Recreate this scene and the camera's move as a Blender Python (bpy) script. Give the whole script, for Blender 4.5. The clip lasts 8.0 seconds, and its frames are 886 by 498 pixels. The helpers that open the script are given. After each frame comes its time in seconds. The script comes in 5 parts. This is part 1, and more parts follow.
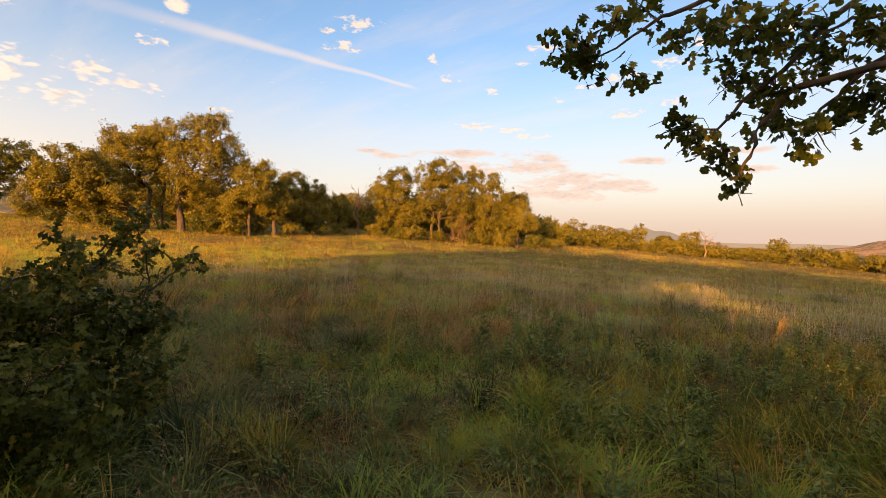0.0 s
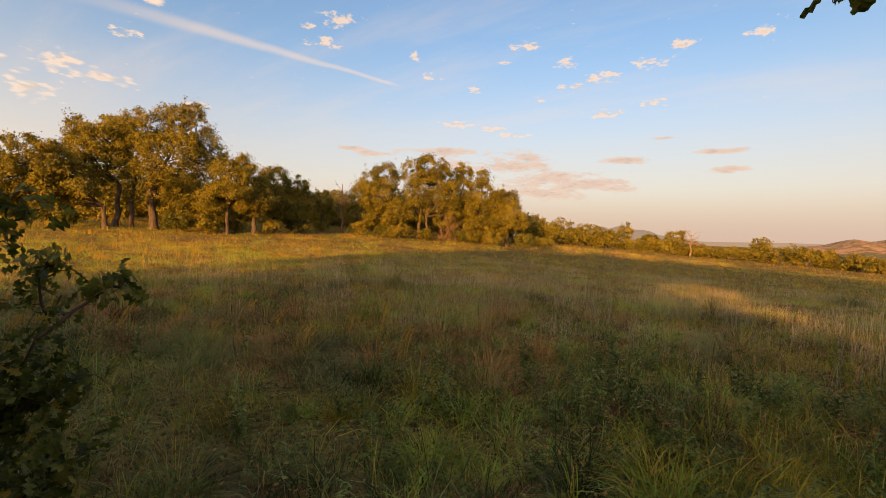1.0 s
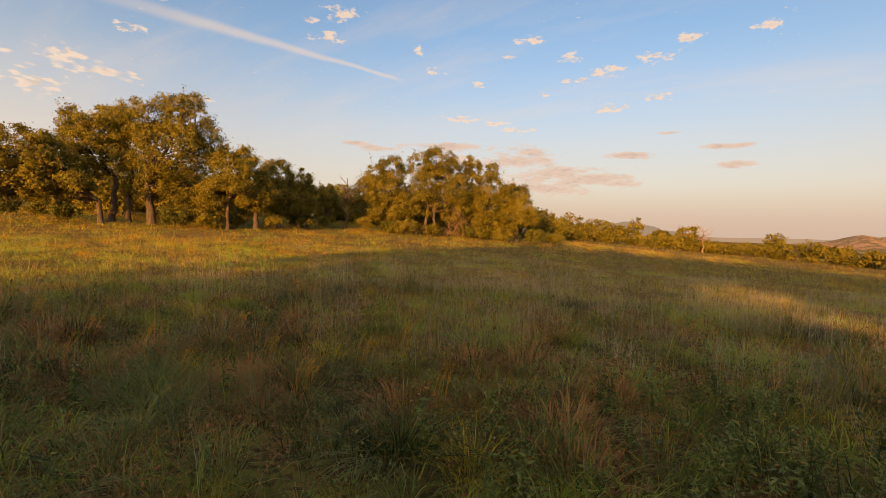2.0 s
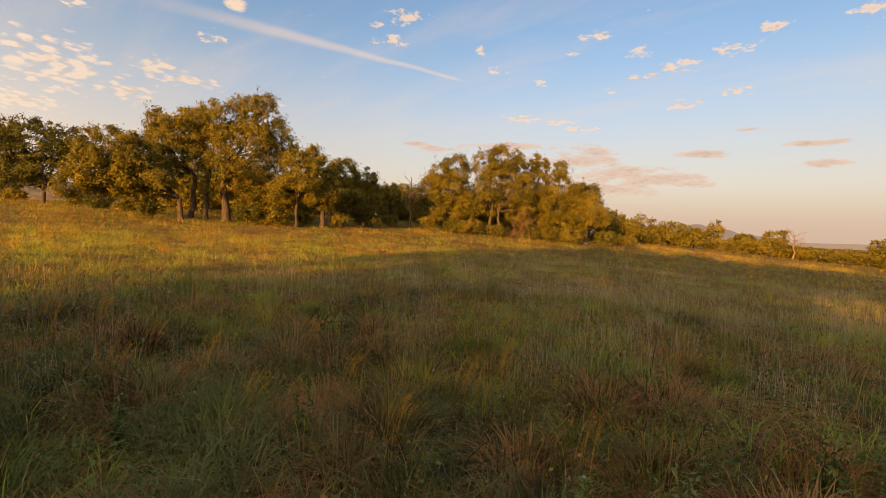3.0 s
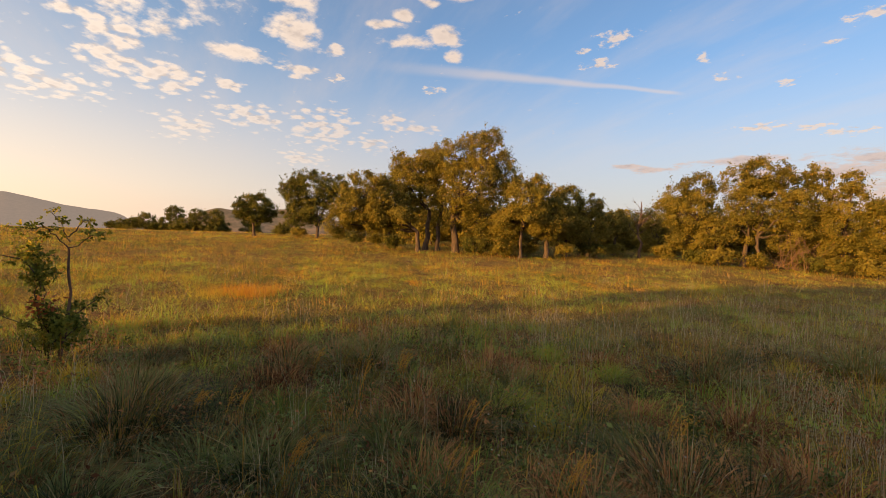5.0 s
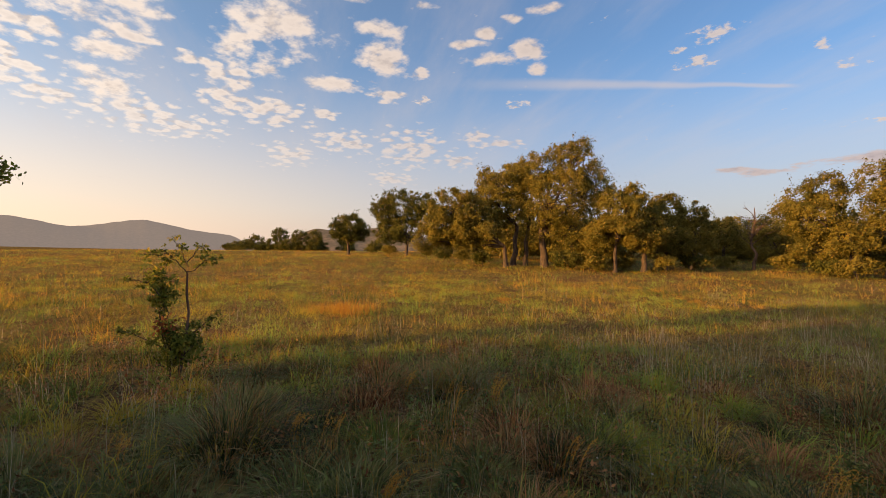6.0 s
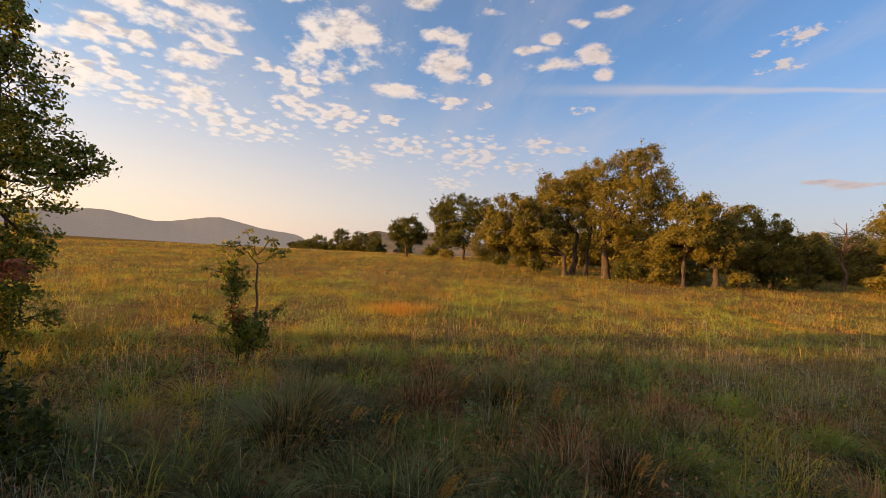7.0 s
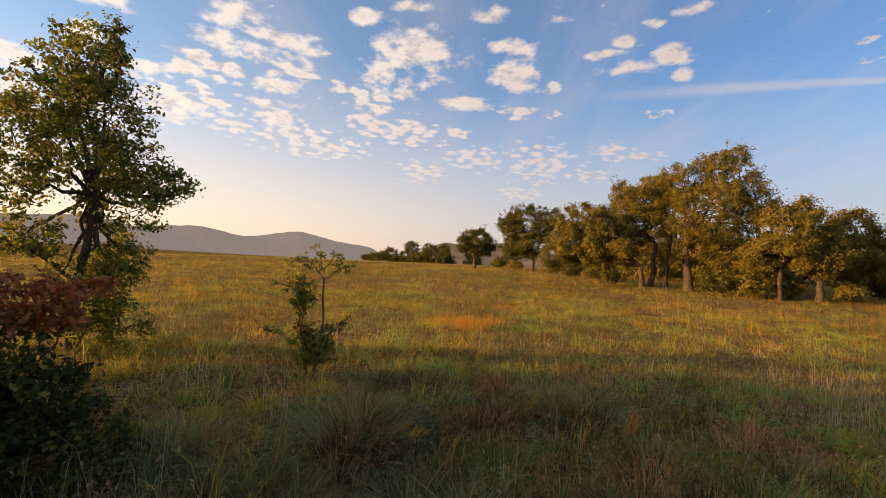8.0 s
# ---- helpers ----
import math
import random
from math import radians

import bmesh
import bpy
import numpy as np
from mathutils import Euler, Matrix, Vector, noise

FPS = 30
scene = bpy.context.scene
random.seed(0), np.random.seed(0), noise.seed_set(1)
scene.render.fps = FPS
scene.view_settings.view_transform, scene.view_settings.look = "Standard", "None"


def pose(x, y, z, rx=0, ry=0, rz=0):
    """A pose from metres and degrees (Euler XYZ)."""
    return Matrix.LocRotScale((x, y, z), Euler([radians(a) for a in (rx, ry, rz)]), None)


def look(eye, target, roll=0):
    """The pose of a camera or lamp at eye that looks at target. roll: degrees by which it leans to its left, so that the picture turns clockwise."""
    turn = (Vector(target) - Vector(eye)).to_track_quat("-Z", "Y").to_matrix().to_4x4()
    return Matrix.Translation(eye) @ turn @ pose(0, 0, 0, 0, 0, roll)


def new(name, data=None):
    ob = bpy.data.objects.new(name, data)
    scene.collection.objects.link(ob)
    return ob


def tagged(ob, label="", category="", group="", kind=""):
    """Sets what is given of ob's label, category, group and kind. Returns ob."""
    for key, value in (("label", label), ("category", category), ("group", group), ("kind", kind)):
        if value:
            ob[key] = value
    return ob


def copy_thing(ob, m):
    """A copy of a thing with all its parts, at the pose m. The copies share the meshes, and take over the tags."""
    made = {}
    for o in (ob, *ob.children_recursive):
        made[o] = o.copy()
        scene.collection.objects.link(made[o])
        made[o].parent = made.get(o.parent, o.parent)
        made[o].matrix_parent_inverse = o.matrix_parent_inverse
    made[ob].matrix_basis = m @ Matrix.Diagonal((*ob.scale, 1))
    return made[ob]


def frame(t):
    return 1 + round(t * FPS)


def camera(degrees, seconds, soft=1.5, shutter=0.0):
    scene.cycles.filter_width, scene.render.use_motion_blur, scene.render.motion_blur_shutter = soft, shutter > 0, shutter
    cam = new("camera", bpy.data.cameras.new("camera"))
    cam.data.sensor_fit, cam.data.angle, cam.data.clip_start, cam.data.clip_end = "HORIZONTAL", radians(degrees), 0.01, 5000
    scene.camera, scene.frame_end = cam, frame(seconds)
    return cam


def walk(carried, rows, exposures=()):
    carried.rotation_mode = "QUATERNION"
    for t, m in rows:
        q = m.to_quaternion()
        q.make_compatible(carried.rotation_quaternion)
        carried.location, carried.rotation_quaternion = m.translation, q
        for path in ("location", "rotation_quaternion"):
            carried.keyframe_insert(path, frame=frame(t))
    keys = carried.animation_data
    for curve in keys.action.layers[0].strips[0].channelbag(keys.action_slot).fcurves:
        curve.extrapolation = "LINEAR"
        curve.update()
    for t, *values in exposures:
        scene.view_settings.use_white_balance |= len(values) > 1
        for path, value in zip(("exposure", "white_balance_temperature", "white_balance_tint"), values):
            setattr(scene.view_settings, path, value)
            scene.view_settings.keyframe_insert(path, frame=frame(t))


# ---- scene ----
cam = camera(87.4, 8.0, soft=0.65)
METRES, EYE, TILT, LEAN, TURN = 7.0, 1.5, -1.7, -1.5, 0.0
ROWS = [
    (0.0, 0.0, 0.0, 0.0, 0.0, 0.0, -0.0),
    (0.5, -0.0549, 0.0917, 0.0047, -1.11, -0.17, -0.06),
    (1.0, -0.0812, 0.2118, 0.0111, -2.21, -0.23, -0.06),
    (2.5, -0.1662, 0.5053, 0.0274, -0.69, -1.01, -0.32),
    (3.0, -0.2076, 0.5724, 0.0239, 5.43, -0.87, -1.09),
    (3.5, -0.2641, 0.6195, 0.0278, 12.11, -0.18, -1.68),
    (4.0, -0.3357, 0.6698, 0.0427, 18.09, 0.86, -2.15),
    (4.5, -0.4159, 0.7081, 0.0487, 24.42, 1.48, -2.21),
    (6.0, -0.4857, 0.7541, 0.0626, 41.15, 3.61, -1.0),
    (6.5, -0.4905, 0.7541, 0.0623, 45.51, 4.32, -2.28),
    (7.0, -0.499, 0.7552, 0.055, 47.93, 4.02, -3.69),
    (7.5, -0.4999, 0.7543, 0.0544, 52.33, 4.37, -4.49),
    (8.0, -0.5076, 0.778, 0.0621, 56.51, 4.85, -3.87),
]
walk(cam, [(t, pose(0, 0, EYE, TILT, LEAN, TURN) @ pose(METRES * x, METRES * y, METRES * z, 90 + pitch, roll, yaw)) for t, x, y, z, yaw, pitch, roll in ROWS], [(0.0, 1.48, 9600, 9), (1.0, 1.2, 10000, 9), (2.5, 1.1, 10600, 10), (3.5, 1.1, 10300, 10), (4.5, 1.1, 9000, 8), (6.0, 0.88, 7700, 7), (8.0, 0.9, 7400, 7)])

# ---- world, sun, exposure ----
SUN_FROM = Vector((-0.37, -0.93, 0.0)).normalized()      # where the low sun stands, seen from the meadow
SUN_UP = radians(8.0)
SUN_DIR = (SUN_FROM * math.cos(SUN_UP) + Vector((0, 0, math.sin(SUN_UP)))).normalized()

sun = new("sun", bpy.data.lights.new("sun", "SUN"))
sun.data.energy, sun.data.angle, sun.data.color = 5.0, radians(0.6), (1.0, 0.54, 0.20)
sun.matrix_world = look(SUN_DIR * 100, (0, 0, 0))


class Nodes:
    """Short hand for node trees."""

    def __init__(self, tree):
        self.tree = tree
        tree.nodes.clear()

    def add(self, kind, inputs=(), **settings):
        node = self.tree.nodes.new(kind)
        for key, value in settings.items():
            setattr(node, key, value)
        for key, value in dict(inputs).items():
            if isinstance(value, bpy.types.NodeSocket):
                self.tree.links.new(value, node.inputs[key])
            else:
                node.inputs[key].default_value = value
        return node

    def math(self, op, a, b=0.0, clamp=False):
        return self.add("ShaderNodeMath", {0: a, 1: b}, operation=op, use_clamp=clamp).outputs[0]

    def vec(self, op, a, b=(0, 0, 0)):
        node = self.add("ShaderNodeVectorMath", {0: a, 1: b}, operation=op)
        return node.outputs["Value"] if op in ("DOT_PRODUCT", "DISTANCE", "LENGTH") else node.outputs[0]

    def ramp(self, value, lo, hi, a=0.0, b=1.0):
        return self.add("ShaderNodeMapRange", {0: value, 1: lo, 2: hi, 3: a, 4: b}, interpolation_type="SMOOTHSTEP").outputs[0]

    def mix(self, fac, a, b, blend="MIX"):
        node = self.add("ShaderNodeMix", data_type="RGBA", blend_type=blend)
        for key, value in ((0, fac), (6, a), (7, b)):
            if isinstance(value, bpy.types.NodeSocket):
                self.tree.links.new(value, node.inputs[key])
            else:
                node.inputs[key].default_value = value if key == 0 else (*value[:3], 1)
        return node.outputs[2]

    def noise(self, vector, scale, detail=4.0, rough=0.55):
        return self.add("ShaderNodeTexNoise", {"Vector": vector, "Scale": scale, "Detail": detail, "Roughness": rough}).outputs[0]


def way(az, el):
    """Unit direction from degrees left of +y and degrees up."""
    a, e = radians(az), radians(el)
    return Vector((-math.sin(a) * math.cos(e), math.cos(a) * math.cos(e), math.sin(e)))


def make_sky():
    world = bpy.data.worlds.new("morning_sky")
    scene.world = world
    world.use_nodes = True
    n = Nodes(world.node_tree)
    ray = n.add("ShaderNodeTexCoord").outputs["Generated"]
    up = n.add("ShaderNodeSeparateXYZ", {0: ray}).outputs[2]
    sky = n.add("ShaderNodeTexSky", sky_type="NISHITA", sun_disc=False, sun_elevation=SUN_UP,
                sun_rotation=math.atan2(SUN_DIR.x, SUN_DIR.y), altitude=400, air_density=1.0, dust_density=1.0, ozone_density=1.6).outputs[0]
    sky = n.mix(1.0, sky, SKY_TINT, "MULTIPLY")
    # a layer of haze low over the land
    glow = n.ramp(n.vec("DOT_PRODUCT", ray, tuple(SUN_FROM)), -0.75, 0.55, 0.0, 1.0)
    sky = n.mix(n.ramp(up, 0.0, 0.42, 0.88, 0.09), sky, n.mix(glow, HAZE_FAR, HAZE_SUN))
    sky = n.mix(n.ramp(up, 0.0, 0.11, 0.8, 0.0), sky, n.mix(glow, (2.95, 2.38, 2.5), HAZE_SUN))
    # brighter air towards the sun, brightest round it
    aureole = n.ramp(n.vec("DOT_PRODUCT", ray, tuple(SUN_DIR)), 0.6, 1.0, 0.0, 1.0)
    sky = n.mix(aureole, sky, (9.5, 8.0, 6.6))
    sky = n.mix(1.0, sky, n.mix(glow, (0.86, 0.88, 0.9), (1.5, 1.32, 1.18)), "MULTIPLY")
    # clouds, on a sheet seen in perspective
    high = n.math("ADD", n.math("MAXIMUM", up, 0.0), 0.16)
    flat = n.vec("DIVIDE", ray, n.add("ShaderNodeCombineXYZ", {0: high, 1: high, 2: high}).outputs[0])

    def heap(banks):
        """One at the middle of each cloud, a half at its edge and nothing at twice its size."""
        cover = None
        for az, el, wide, tall in banks:
            c, across = way(az, el), way(az - 90, 0)
            upward = across.cross(c)
            sides = {0: n.vec("DOT_PRODUCT", ray, tuple(across / radians(wide))), 1: n.vec("DOT_PRODUCT", ray, tuple(upward / radians(tall)))}
            bump = n.ramp(n.vec("LENGTH", n.add("ShaderNodeCombineXYZ", sides).outputs[0]), 0.0, 2.0, 1.0, 0.0)
            cover = bump if cover is None else n.math("MAXIMUM", cover, bump)
        return cover

    def wisps(at, scale, amount, detail=6.0, rough=0.58):
        return n.math("MULTIPLY", n.math("SUBTRACT", n.noise(at, scale, detail, rough), 0.5), amount)

    def layer(cover, amount, lit, dim, edge, opacity, shape):
        """A layer of cloud over the sky: lit towards the sun, grey in its heart and on the far side."""
        dens, sunward = (n.math("ADD", n.math("MULTIPLY", cover, amount), shape(at)) for at in (flat, n.vec("ADD", flat, (-0.035, -0.02, 0.03))))
        mask = n.math("MULTIPLY", n.ramp(dens, 0.5, 0.5 + edge), n.math("MULTIPLY", n.ramp(up, 0.02, 0.075), opacity))
        grey = n.math("ADD", n.ramp(n.math("SUBTRACT", sunward, dens), -0.1, 0.4, 0.0, 0.7), n.ramp(dens, 0.9, 1.5, 0.0, 0.35), clamp=True)
        return n.mix(mask, sky, n.mix(grey, lit, dim))

    white = n.mix(glow, CLOUD_LIT, CLOUD_SUN)
    bent = n.vec("MULTIPLY", ray, (1.0, 1.0, 3.6))
    sky = layer(heap(LOW_BANK), 1.02, (3.2, 2.72, 2.95), CLOUD_LOW, 0.45, 0.88, lambda at: n.math("ADD", wisps(bent, 13.0, 2.2), wisps(at, 16.0, 1.2)))

    def puffs(at):
        bent_at = n.vec("ADD", at, n.vec("MULTIPLY", n.add("ShaderNodeTexNoise", {"Vector": at, "Scale": 9.0, "Detail": 3.0}).outputs["Color"], (0.09, 0.09, 0.0)))
        cell = n.add("ShaderNodeTexVoronoi", {"Vector": bent_at, "Scale": 15.0, "Smoothness": 0.25, "Randomness": 1.0}, voronoi_dimensions="2D", feature="SMOOTH_F1").outputs["Distance"]
        return n.math("ADD", n.math("MULTIPLY", n.math("SUBTRACT", 0.42, cell), 0.9), wisps(at, 16.0, 1.7))

    sky = layer(n.math("MAXIMUM", heap(PUFFS_WEST), heap(PUFFS_NORTH)), 0.92, white, CLOUD_GREY, 0.5, n.ramp(up, 0.14, 0.34, 0.6, 0.9), puffs)
    sky = layer(n.math("MAXIMUM", heap(SPECKS_LEFT), heap(SPECKS_RIGHT)), 0.9, white, CLOUD_GREY, 0.5, 0.85, lambda at: wisps(at, 24.0, 3.0))
    sky = layer(n.math("MAXIMUM", heap(HEAPS), heap(HEAPS_HIGH)), 1.0, white, CLOUD_GREY, 0.5, 0.95, lambda at: n.math("ADD", wisps(at, 7.5, 1.8), wisps(at, 20.0, 0.9)))
    # thin high cirrus, drawn out in streaks
    streak = n.vec("MULTIPLY", n.add("ShaderNodeVectorRotate", {"Vector": flat, "Angle": 0.6}, rotation_type="Z_AXIS").outputs[0], (0.5, 1.7, 1.0))
    veil = n.math("MULTIPLY", n.ramp(n.noise(streak, 1.7, 7.0, 0.6), 0.42, 0.72), n.ramp(up, 0.1, 0.3, 0.0, 0.22))
    sky = n.mix(veil, sky, CLOUD_LIT)
    # a spread vapour trail: a great circle between two directions
    a, b = way(33.0, 20.8), way(4.0, 17.4)
    side = a.cross(b).normalized()
    along = b - a
    off = n.math("ABSOLUTE", n.math("ADD", n.vec("DOT_PRODUCT", ray, tuple(side)), n.math("MULTIPLY", n.math("SUBTRACT", n.noise(ray, 14.0, 3.0), 0.5), 0.006)))
    pos = n.math("DIVIDE", n.math("SUBTRACT", n.vec("DOT_PRODUCT", ray, tuple(along)), along.dot(a)), along.length_squared)
    width = n.ramp(pos, 0.0, 1.0, 0.016, 0.005)
    trail = n.ramp(n.math("DIVIDE", off, width), 0.1, 1.0, 1.0, 0.0)
    trail = n.math("MULTIPLY", trail, n.math("MULTIPLY", n.ramp(pos, -0.35, 0.35), n.ramp(pos, 0.96, 1.03, 1.0, 0.0)))
    sky = n.mix(n.math("MULTIPLY", trail, 0.42), sky, CLOUD_LIT)
    back = n.add("ShaderNodeBackground", {"Color": sky, "Strength": SKY_STRENGTH})
    n.add("ShaderNodeOutputWorld", {0: back.outputs[0]})


SKY_STRENGTH = 0.1
SKY_TINT = (0.65, 1.13, 1.72)
HAZE_SUN, HAZE_FAR = (4.4, 3.75, 3.4), (3.8, 3.25, 3.4)
CLOUD_LIT, CLOUD_SUN, CLOUD_GREY = (3.9, 3.4, 3.5), (5.8, 5.2, 5.1), (2.65, 2.35, 2.5)
CLOUD_LOW = (2.1, 1.75, 2.0)
# each cloud: degrees left of north, degrees up, half its width and half its height in degrees
HEAPS = [(61.1, 25.4, 5.2, 3.0), (65.8, 22.7, 2.4, 2.2), (62.2, 21.6, 2.2, 1.6), (48.5, 23.3, 2.9, 2.0), (50.1, 26.5, 2.8, 1.0), (35.2, 23.5, 3.0, 1.0), (31.2, 24.4, 2.0, 1.3), (38.4, 25.2, 2.6, 0.5),
         (30.0, 22.3, 1.2, 0.8), (77.8, 16.9, 2.9, 1.8), (80.4, 22.7, 5.6, 1.2), (75.8, 24.2, 3.4, 0.9), (84.1, 23.2, 2.6, 0.9), (77.2, 19.6, 3.1, 1.0), (55.1, 20.1, 2.9, 0.9), (86.9, 19.5, 2.4, 1.1), (92.0, 18.6, 3.1, 1.2),
         (72.0, 32.5, 7.0, 1.4), (92.0, 29.0, 7.0, 1.6), (97.0, 24.0, 5.0, 1.2)]
HEAPS_HIGH = [(82.6, 26.2, 3.9, 1.7), (77.6, 24.8, 4.4, 1.1), (83.5, 23.0, 1.6, 0.8), (86.7, 21.1, 2.0, 0.8), (95.9, 20.2, 2.4, 1.4), (100.6, 16.7, 2.3, 1.4), (68.6, 28.4, 2.1, 1.0), (52.7, 29.7, 2.8, 0.9), (61.7, 30.0, 3.6, 0.7),
              (88.9, 15.8, 3.2, 1.6), (36.3, 26.2, 1.2, 0.7), (33.0, 27.7, 1.3, 0.5), (78.6, 22.0, 3.2, 0.8), (100.7, 13.7, 2.2, 1.4), (29.0, 28.4, 2.2, 0.7), (44.0, 29.0, 2.0, 0.6)]
PUFFS_WEST = [(85.5, 16.7, 3.8, 2.6), (82.3, 14.9, 3.0, 1.3), (75.3, 14.3, 4.6, 2.1), (66.1, 17.3, 3.5, 2.5), (61.6, 16.3, 4.2, 1.8), (71.4, 13.8, 5.0, 1.5), (66.9, 19.9, 4.0, 1.5), (89.0, 16.1, 3.0, 2.8), (70.0, 20.5, 2.4, 1.0),
              (94.0, 14.0, 5.0, 2.5), (84.0, 20.5, 4.0, 1.6), (76.0, 21.5, 3.0, 1.2)]
PUFFS_NORTH = [(59.8, 12.0, 2.7, 1.6), (45.4, 13.5, 4.6, 2.5), (53.4, 13.8, 3.8, 1.5), (37.2, 14.7, 2.3, 1.0), (33.7, 14.1, 2.4, 0.6), (39.4, 12.0, 2.0, 1.1), (56.3, 16.8, 2.0, 0.6), (47.6, 9.8, 3.0, 0.9), (48.5, 19.5, 2.6, 0.9), (44.5, 22.0, 1.6, 0.6)]
SPECKS_LEFT = [(11.0, 23.4, 1.9, 0.8), (12.8, 21.1, 2.1, 0.6), (32.5, 18.7, 1.4, 0.5), (-0.4, 18.5, 0.9, 0.5), (-3.6, 13.2, 2.6, 0.4), (-5.7, 17.1, 1.3, 0.4), (2.0, 20.6, 0.8, 0.5), (14.5, 22.6, 1.0, 0.4), (26.0, 13.0, 1.4, 0.3), (44.0, 19.0, 1.2, 0.5)]
SPECKS_RIGHT = [(-11.9, 21.8, 1.6, 0.6), (-20.4, 18.0, 2.0, 0.7), (-17.0, 17.3, 2.3, 0.5), (-25.5, 19.1, 1.9, 0.6), (-28.8, 20.7, 1.8, 0.6), (-16.2, 19.8, 1.6, 0.5), (-25.9, 15.0, 1.7, 0.4), (-21.2, 14.2, 2.3, 0.5), (-9.0, 20.0, 0.8, 0.3),
                (-36.0, 20.5, 1.6, 0.4), (-10.5, 12.0, 1.8, 0.4), (-8.0, 12.7, 1.6, 0.3), (-13.5, 16.0, 0.9, 0.3)]
LOW_BANK = [(-1.6, 10.0, 5.4, 0.6), (-8.6, 8.6, 7.8, 1.4), (-14.7, 6.8, 7.6, 1.6), (-19.3, 6.4, 4.6, 1.0), (6.6, 9.4, 2.2, 0.45), (-33.5, 9.5, 2.6, 0.3), (-27.0, 11.2, 1.5, 0.25), (9.3, 9.9, 1.6, 0.3), (-33.1, 7.6, 2.3, 0.4), (-23.5, 8.9, 3.2, 0.45), (-15.0, 5.2, 6.0, 0.9), (-22.5, 5.8, 3.5, 0.6)]
make_sky()

# ---- materials ----


def principled(n, colour, rough=0.8, bump=None, strength=0.3, **more):
    inputs = {"Base Color": colour, "Roughness": rough, **more}
    if bump is not None:
        inputs["Normal"] = n.add("ShaderNodeBump", {"Height": bump, "Strength": strength, "Distance": 0.02}).outputs[0]
    return n.add("ShaderNodeBsdfPrincipled", inputs).outputs[0]


def material(name):
    m = bpy.data.materials.new(name)
    m.use_nodes = True
    return m, Nodes(m.node_tree)


def leafy(name, dark, light, odd, odd_share=0.12, through_share=0.35, patch=0.25, rough=0.6, gloss=0.25, single=0.26):
    """Leaves and blades: three colours by island and by patch, thin enough to let light through."""
    m, n = material(name)
    island = n.add("ShaderNodeNewGeometry").outputs["Random Per Island"]
    place = n.add("ShaderNodeNewGeometry").outputs["Position"]
    patches = n.ramp(n.noise(place, patch, 3.0), 0.35, 0.65)
    tufts = n.ramp(n.noise(place, patch * 7, 2.0), 0.36, 0.64)
    share = n.math("ADD", n.math("MULTIPLY", island, single), n.math("ADD", n.math("MULTIPLY", patches, 0.65 - single), n.math("MULTIPLY", tufts, 0.35)))
    colour = n.mix(n.ramp(share, 0.27, 0.73), dark, light)
    pick = n.math("FRACT", n.math("MULTIPLY", island, 57.3))
    colour = n.mix(n.ramp(pick, odd_share, odd_share * 0.5), colour, odd)
    colour = n.mix(n.math("MULTIPLY", n.noise(place, 60.0, 2.0), 0.2), colour, dark)
    face = principled(n, colour, rough, **{"Specular IOR Level": gloss}) if gloss > 0 else n.add("ShaderNodeBsdfDiffuse", {"Color": colour}).outputs[0]
    back = n.add("ShaderNodeBsdfTranslucent", {"Color": colour}).outputs[0]
    n.add("ShaderNodeOutputMaterial", {0: n.add("ShaderNodeMixShader", {0: through_share, 1: face, 2: back}).outputs[0]})
    return m


def barky(name, dark, light, scale=9.0):
    m, n = material(name)
    place = n.add("ShaderNodeTexCoord").outputs["Object"]
    long = n.vec("MULTIPLY", place, (1, 1, 0.22))
    ridges = n.noise(long, scale, 6.0, 0.65)
    patch = n.noise(place, 1.7, 3.0)
    colour = n.mix(n.ramp(ridges, 0.35, 0.65), dark, light)
    colour = n.mix(n.math("MULTIPLY", patch, 0.35), colour, dark)
    n.add("ShaderNodeOutputMaterial", {0: principled(n, colour, 0.9, ridges, 0.9)})
    return m


def soil():
    m, n = material("meadow_ground")
    place = n.add("ShaderNodeNewGeometry").outputs["Position"]
    wide, mid, fine = n.noise(place, 0.09, 4.0), n.noise(place, 0.9, 5.0), n.noise(place, 14.0, 6.0)
    colour = n.mix(n.ramp(wide, 0.35, 0.65), (0.20, 0.16, 0.045), (0.27, 0.19, 0.065))
    colour = n.mix(n.ramp(mid, 0.45, 0.68), colour, (0.19, 0.105, 0.048))
    colour = n.mix(n.ramp(fine, 0.4, 0.65), colour, (0.075, 0.05, 0.025))
    n.add("ShaderNodeOutputMaterial", {0: principled(n, colour, 0.95, n.math("ADD", mid, fine), 0.6, **{"Specular IOR Level": 0.0})})
    return m


def hillside(name, low, high, veil, haze_share):
    """A distant slope whose morning haze is painted in as an even glow."""
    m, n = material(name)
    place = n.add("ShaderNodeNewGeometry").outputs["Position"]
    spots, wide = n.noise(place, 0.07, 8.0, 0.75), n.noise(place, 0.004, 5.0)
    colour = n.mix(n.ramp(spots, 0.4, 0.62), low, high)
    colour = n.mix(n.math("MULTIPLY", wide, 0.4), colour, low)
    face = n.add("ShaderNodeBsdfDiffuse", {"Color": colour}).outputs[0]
    # haze painted as emission over the slope's own colour
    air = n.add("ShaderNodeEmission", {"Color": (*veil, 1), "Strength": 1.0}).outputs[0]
    n.add("ShaderNodeOutputMaterial", {0: n.add("ShaderNodeMixShader", {0: haze_share, 1: face, 2: air}).outputs[0]})
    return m


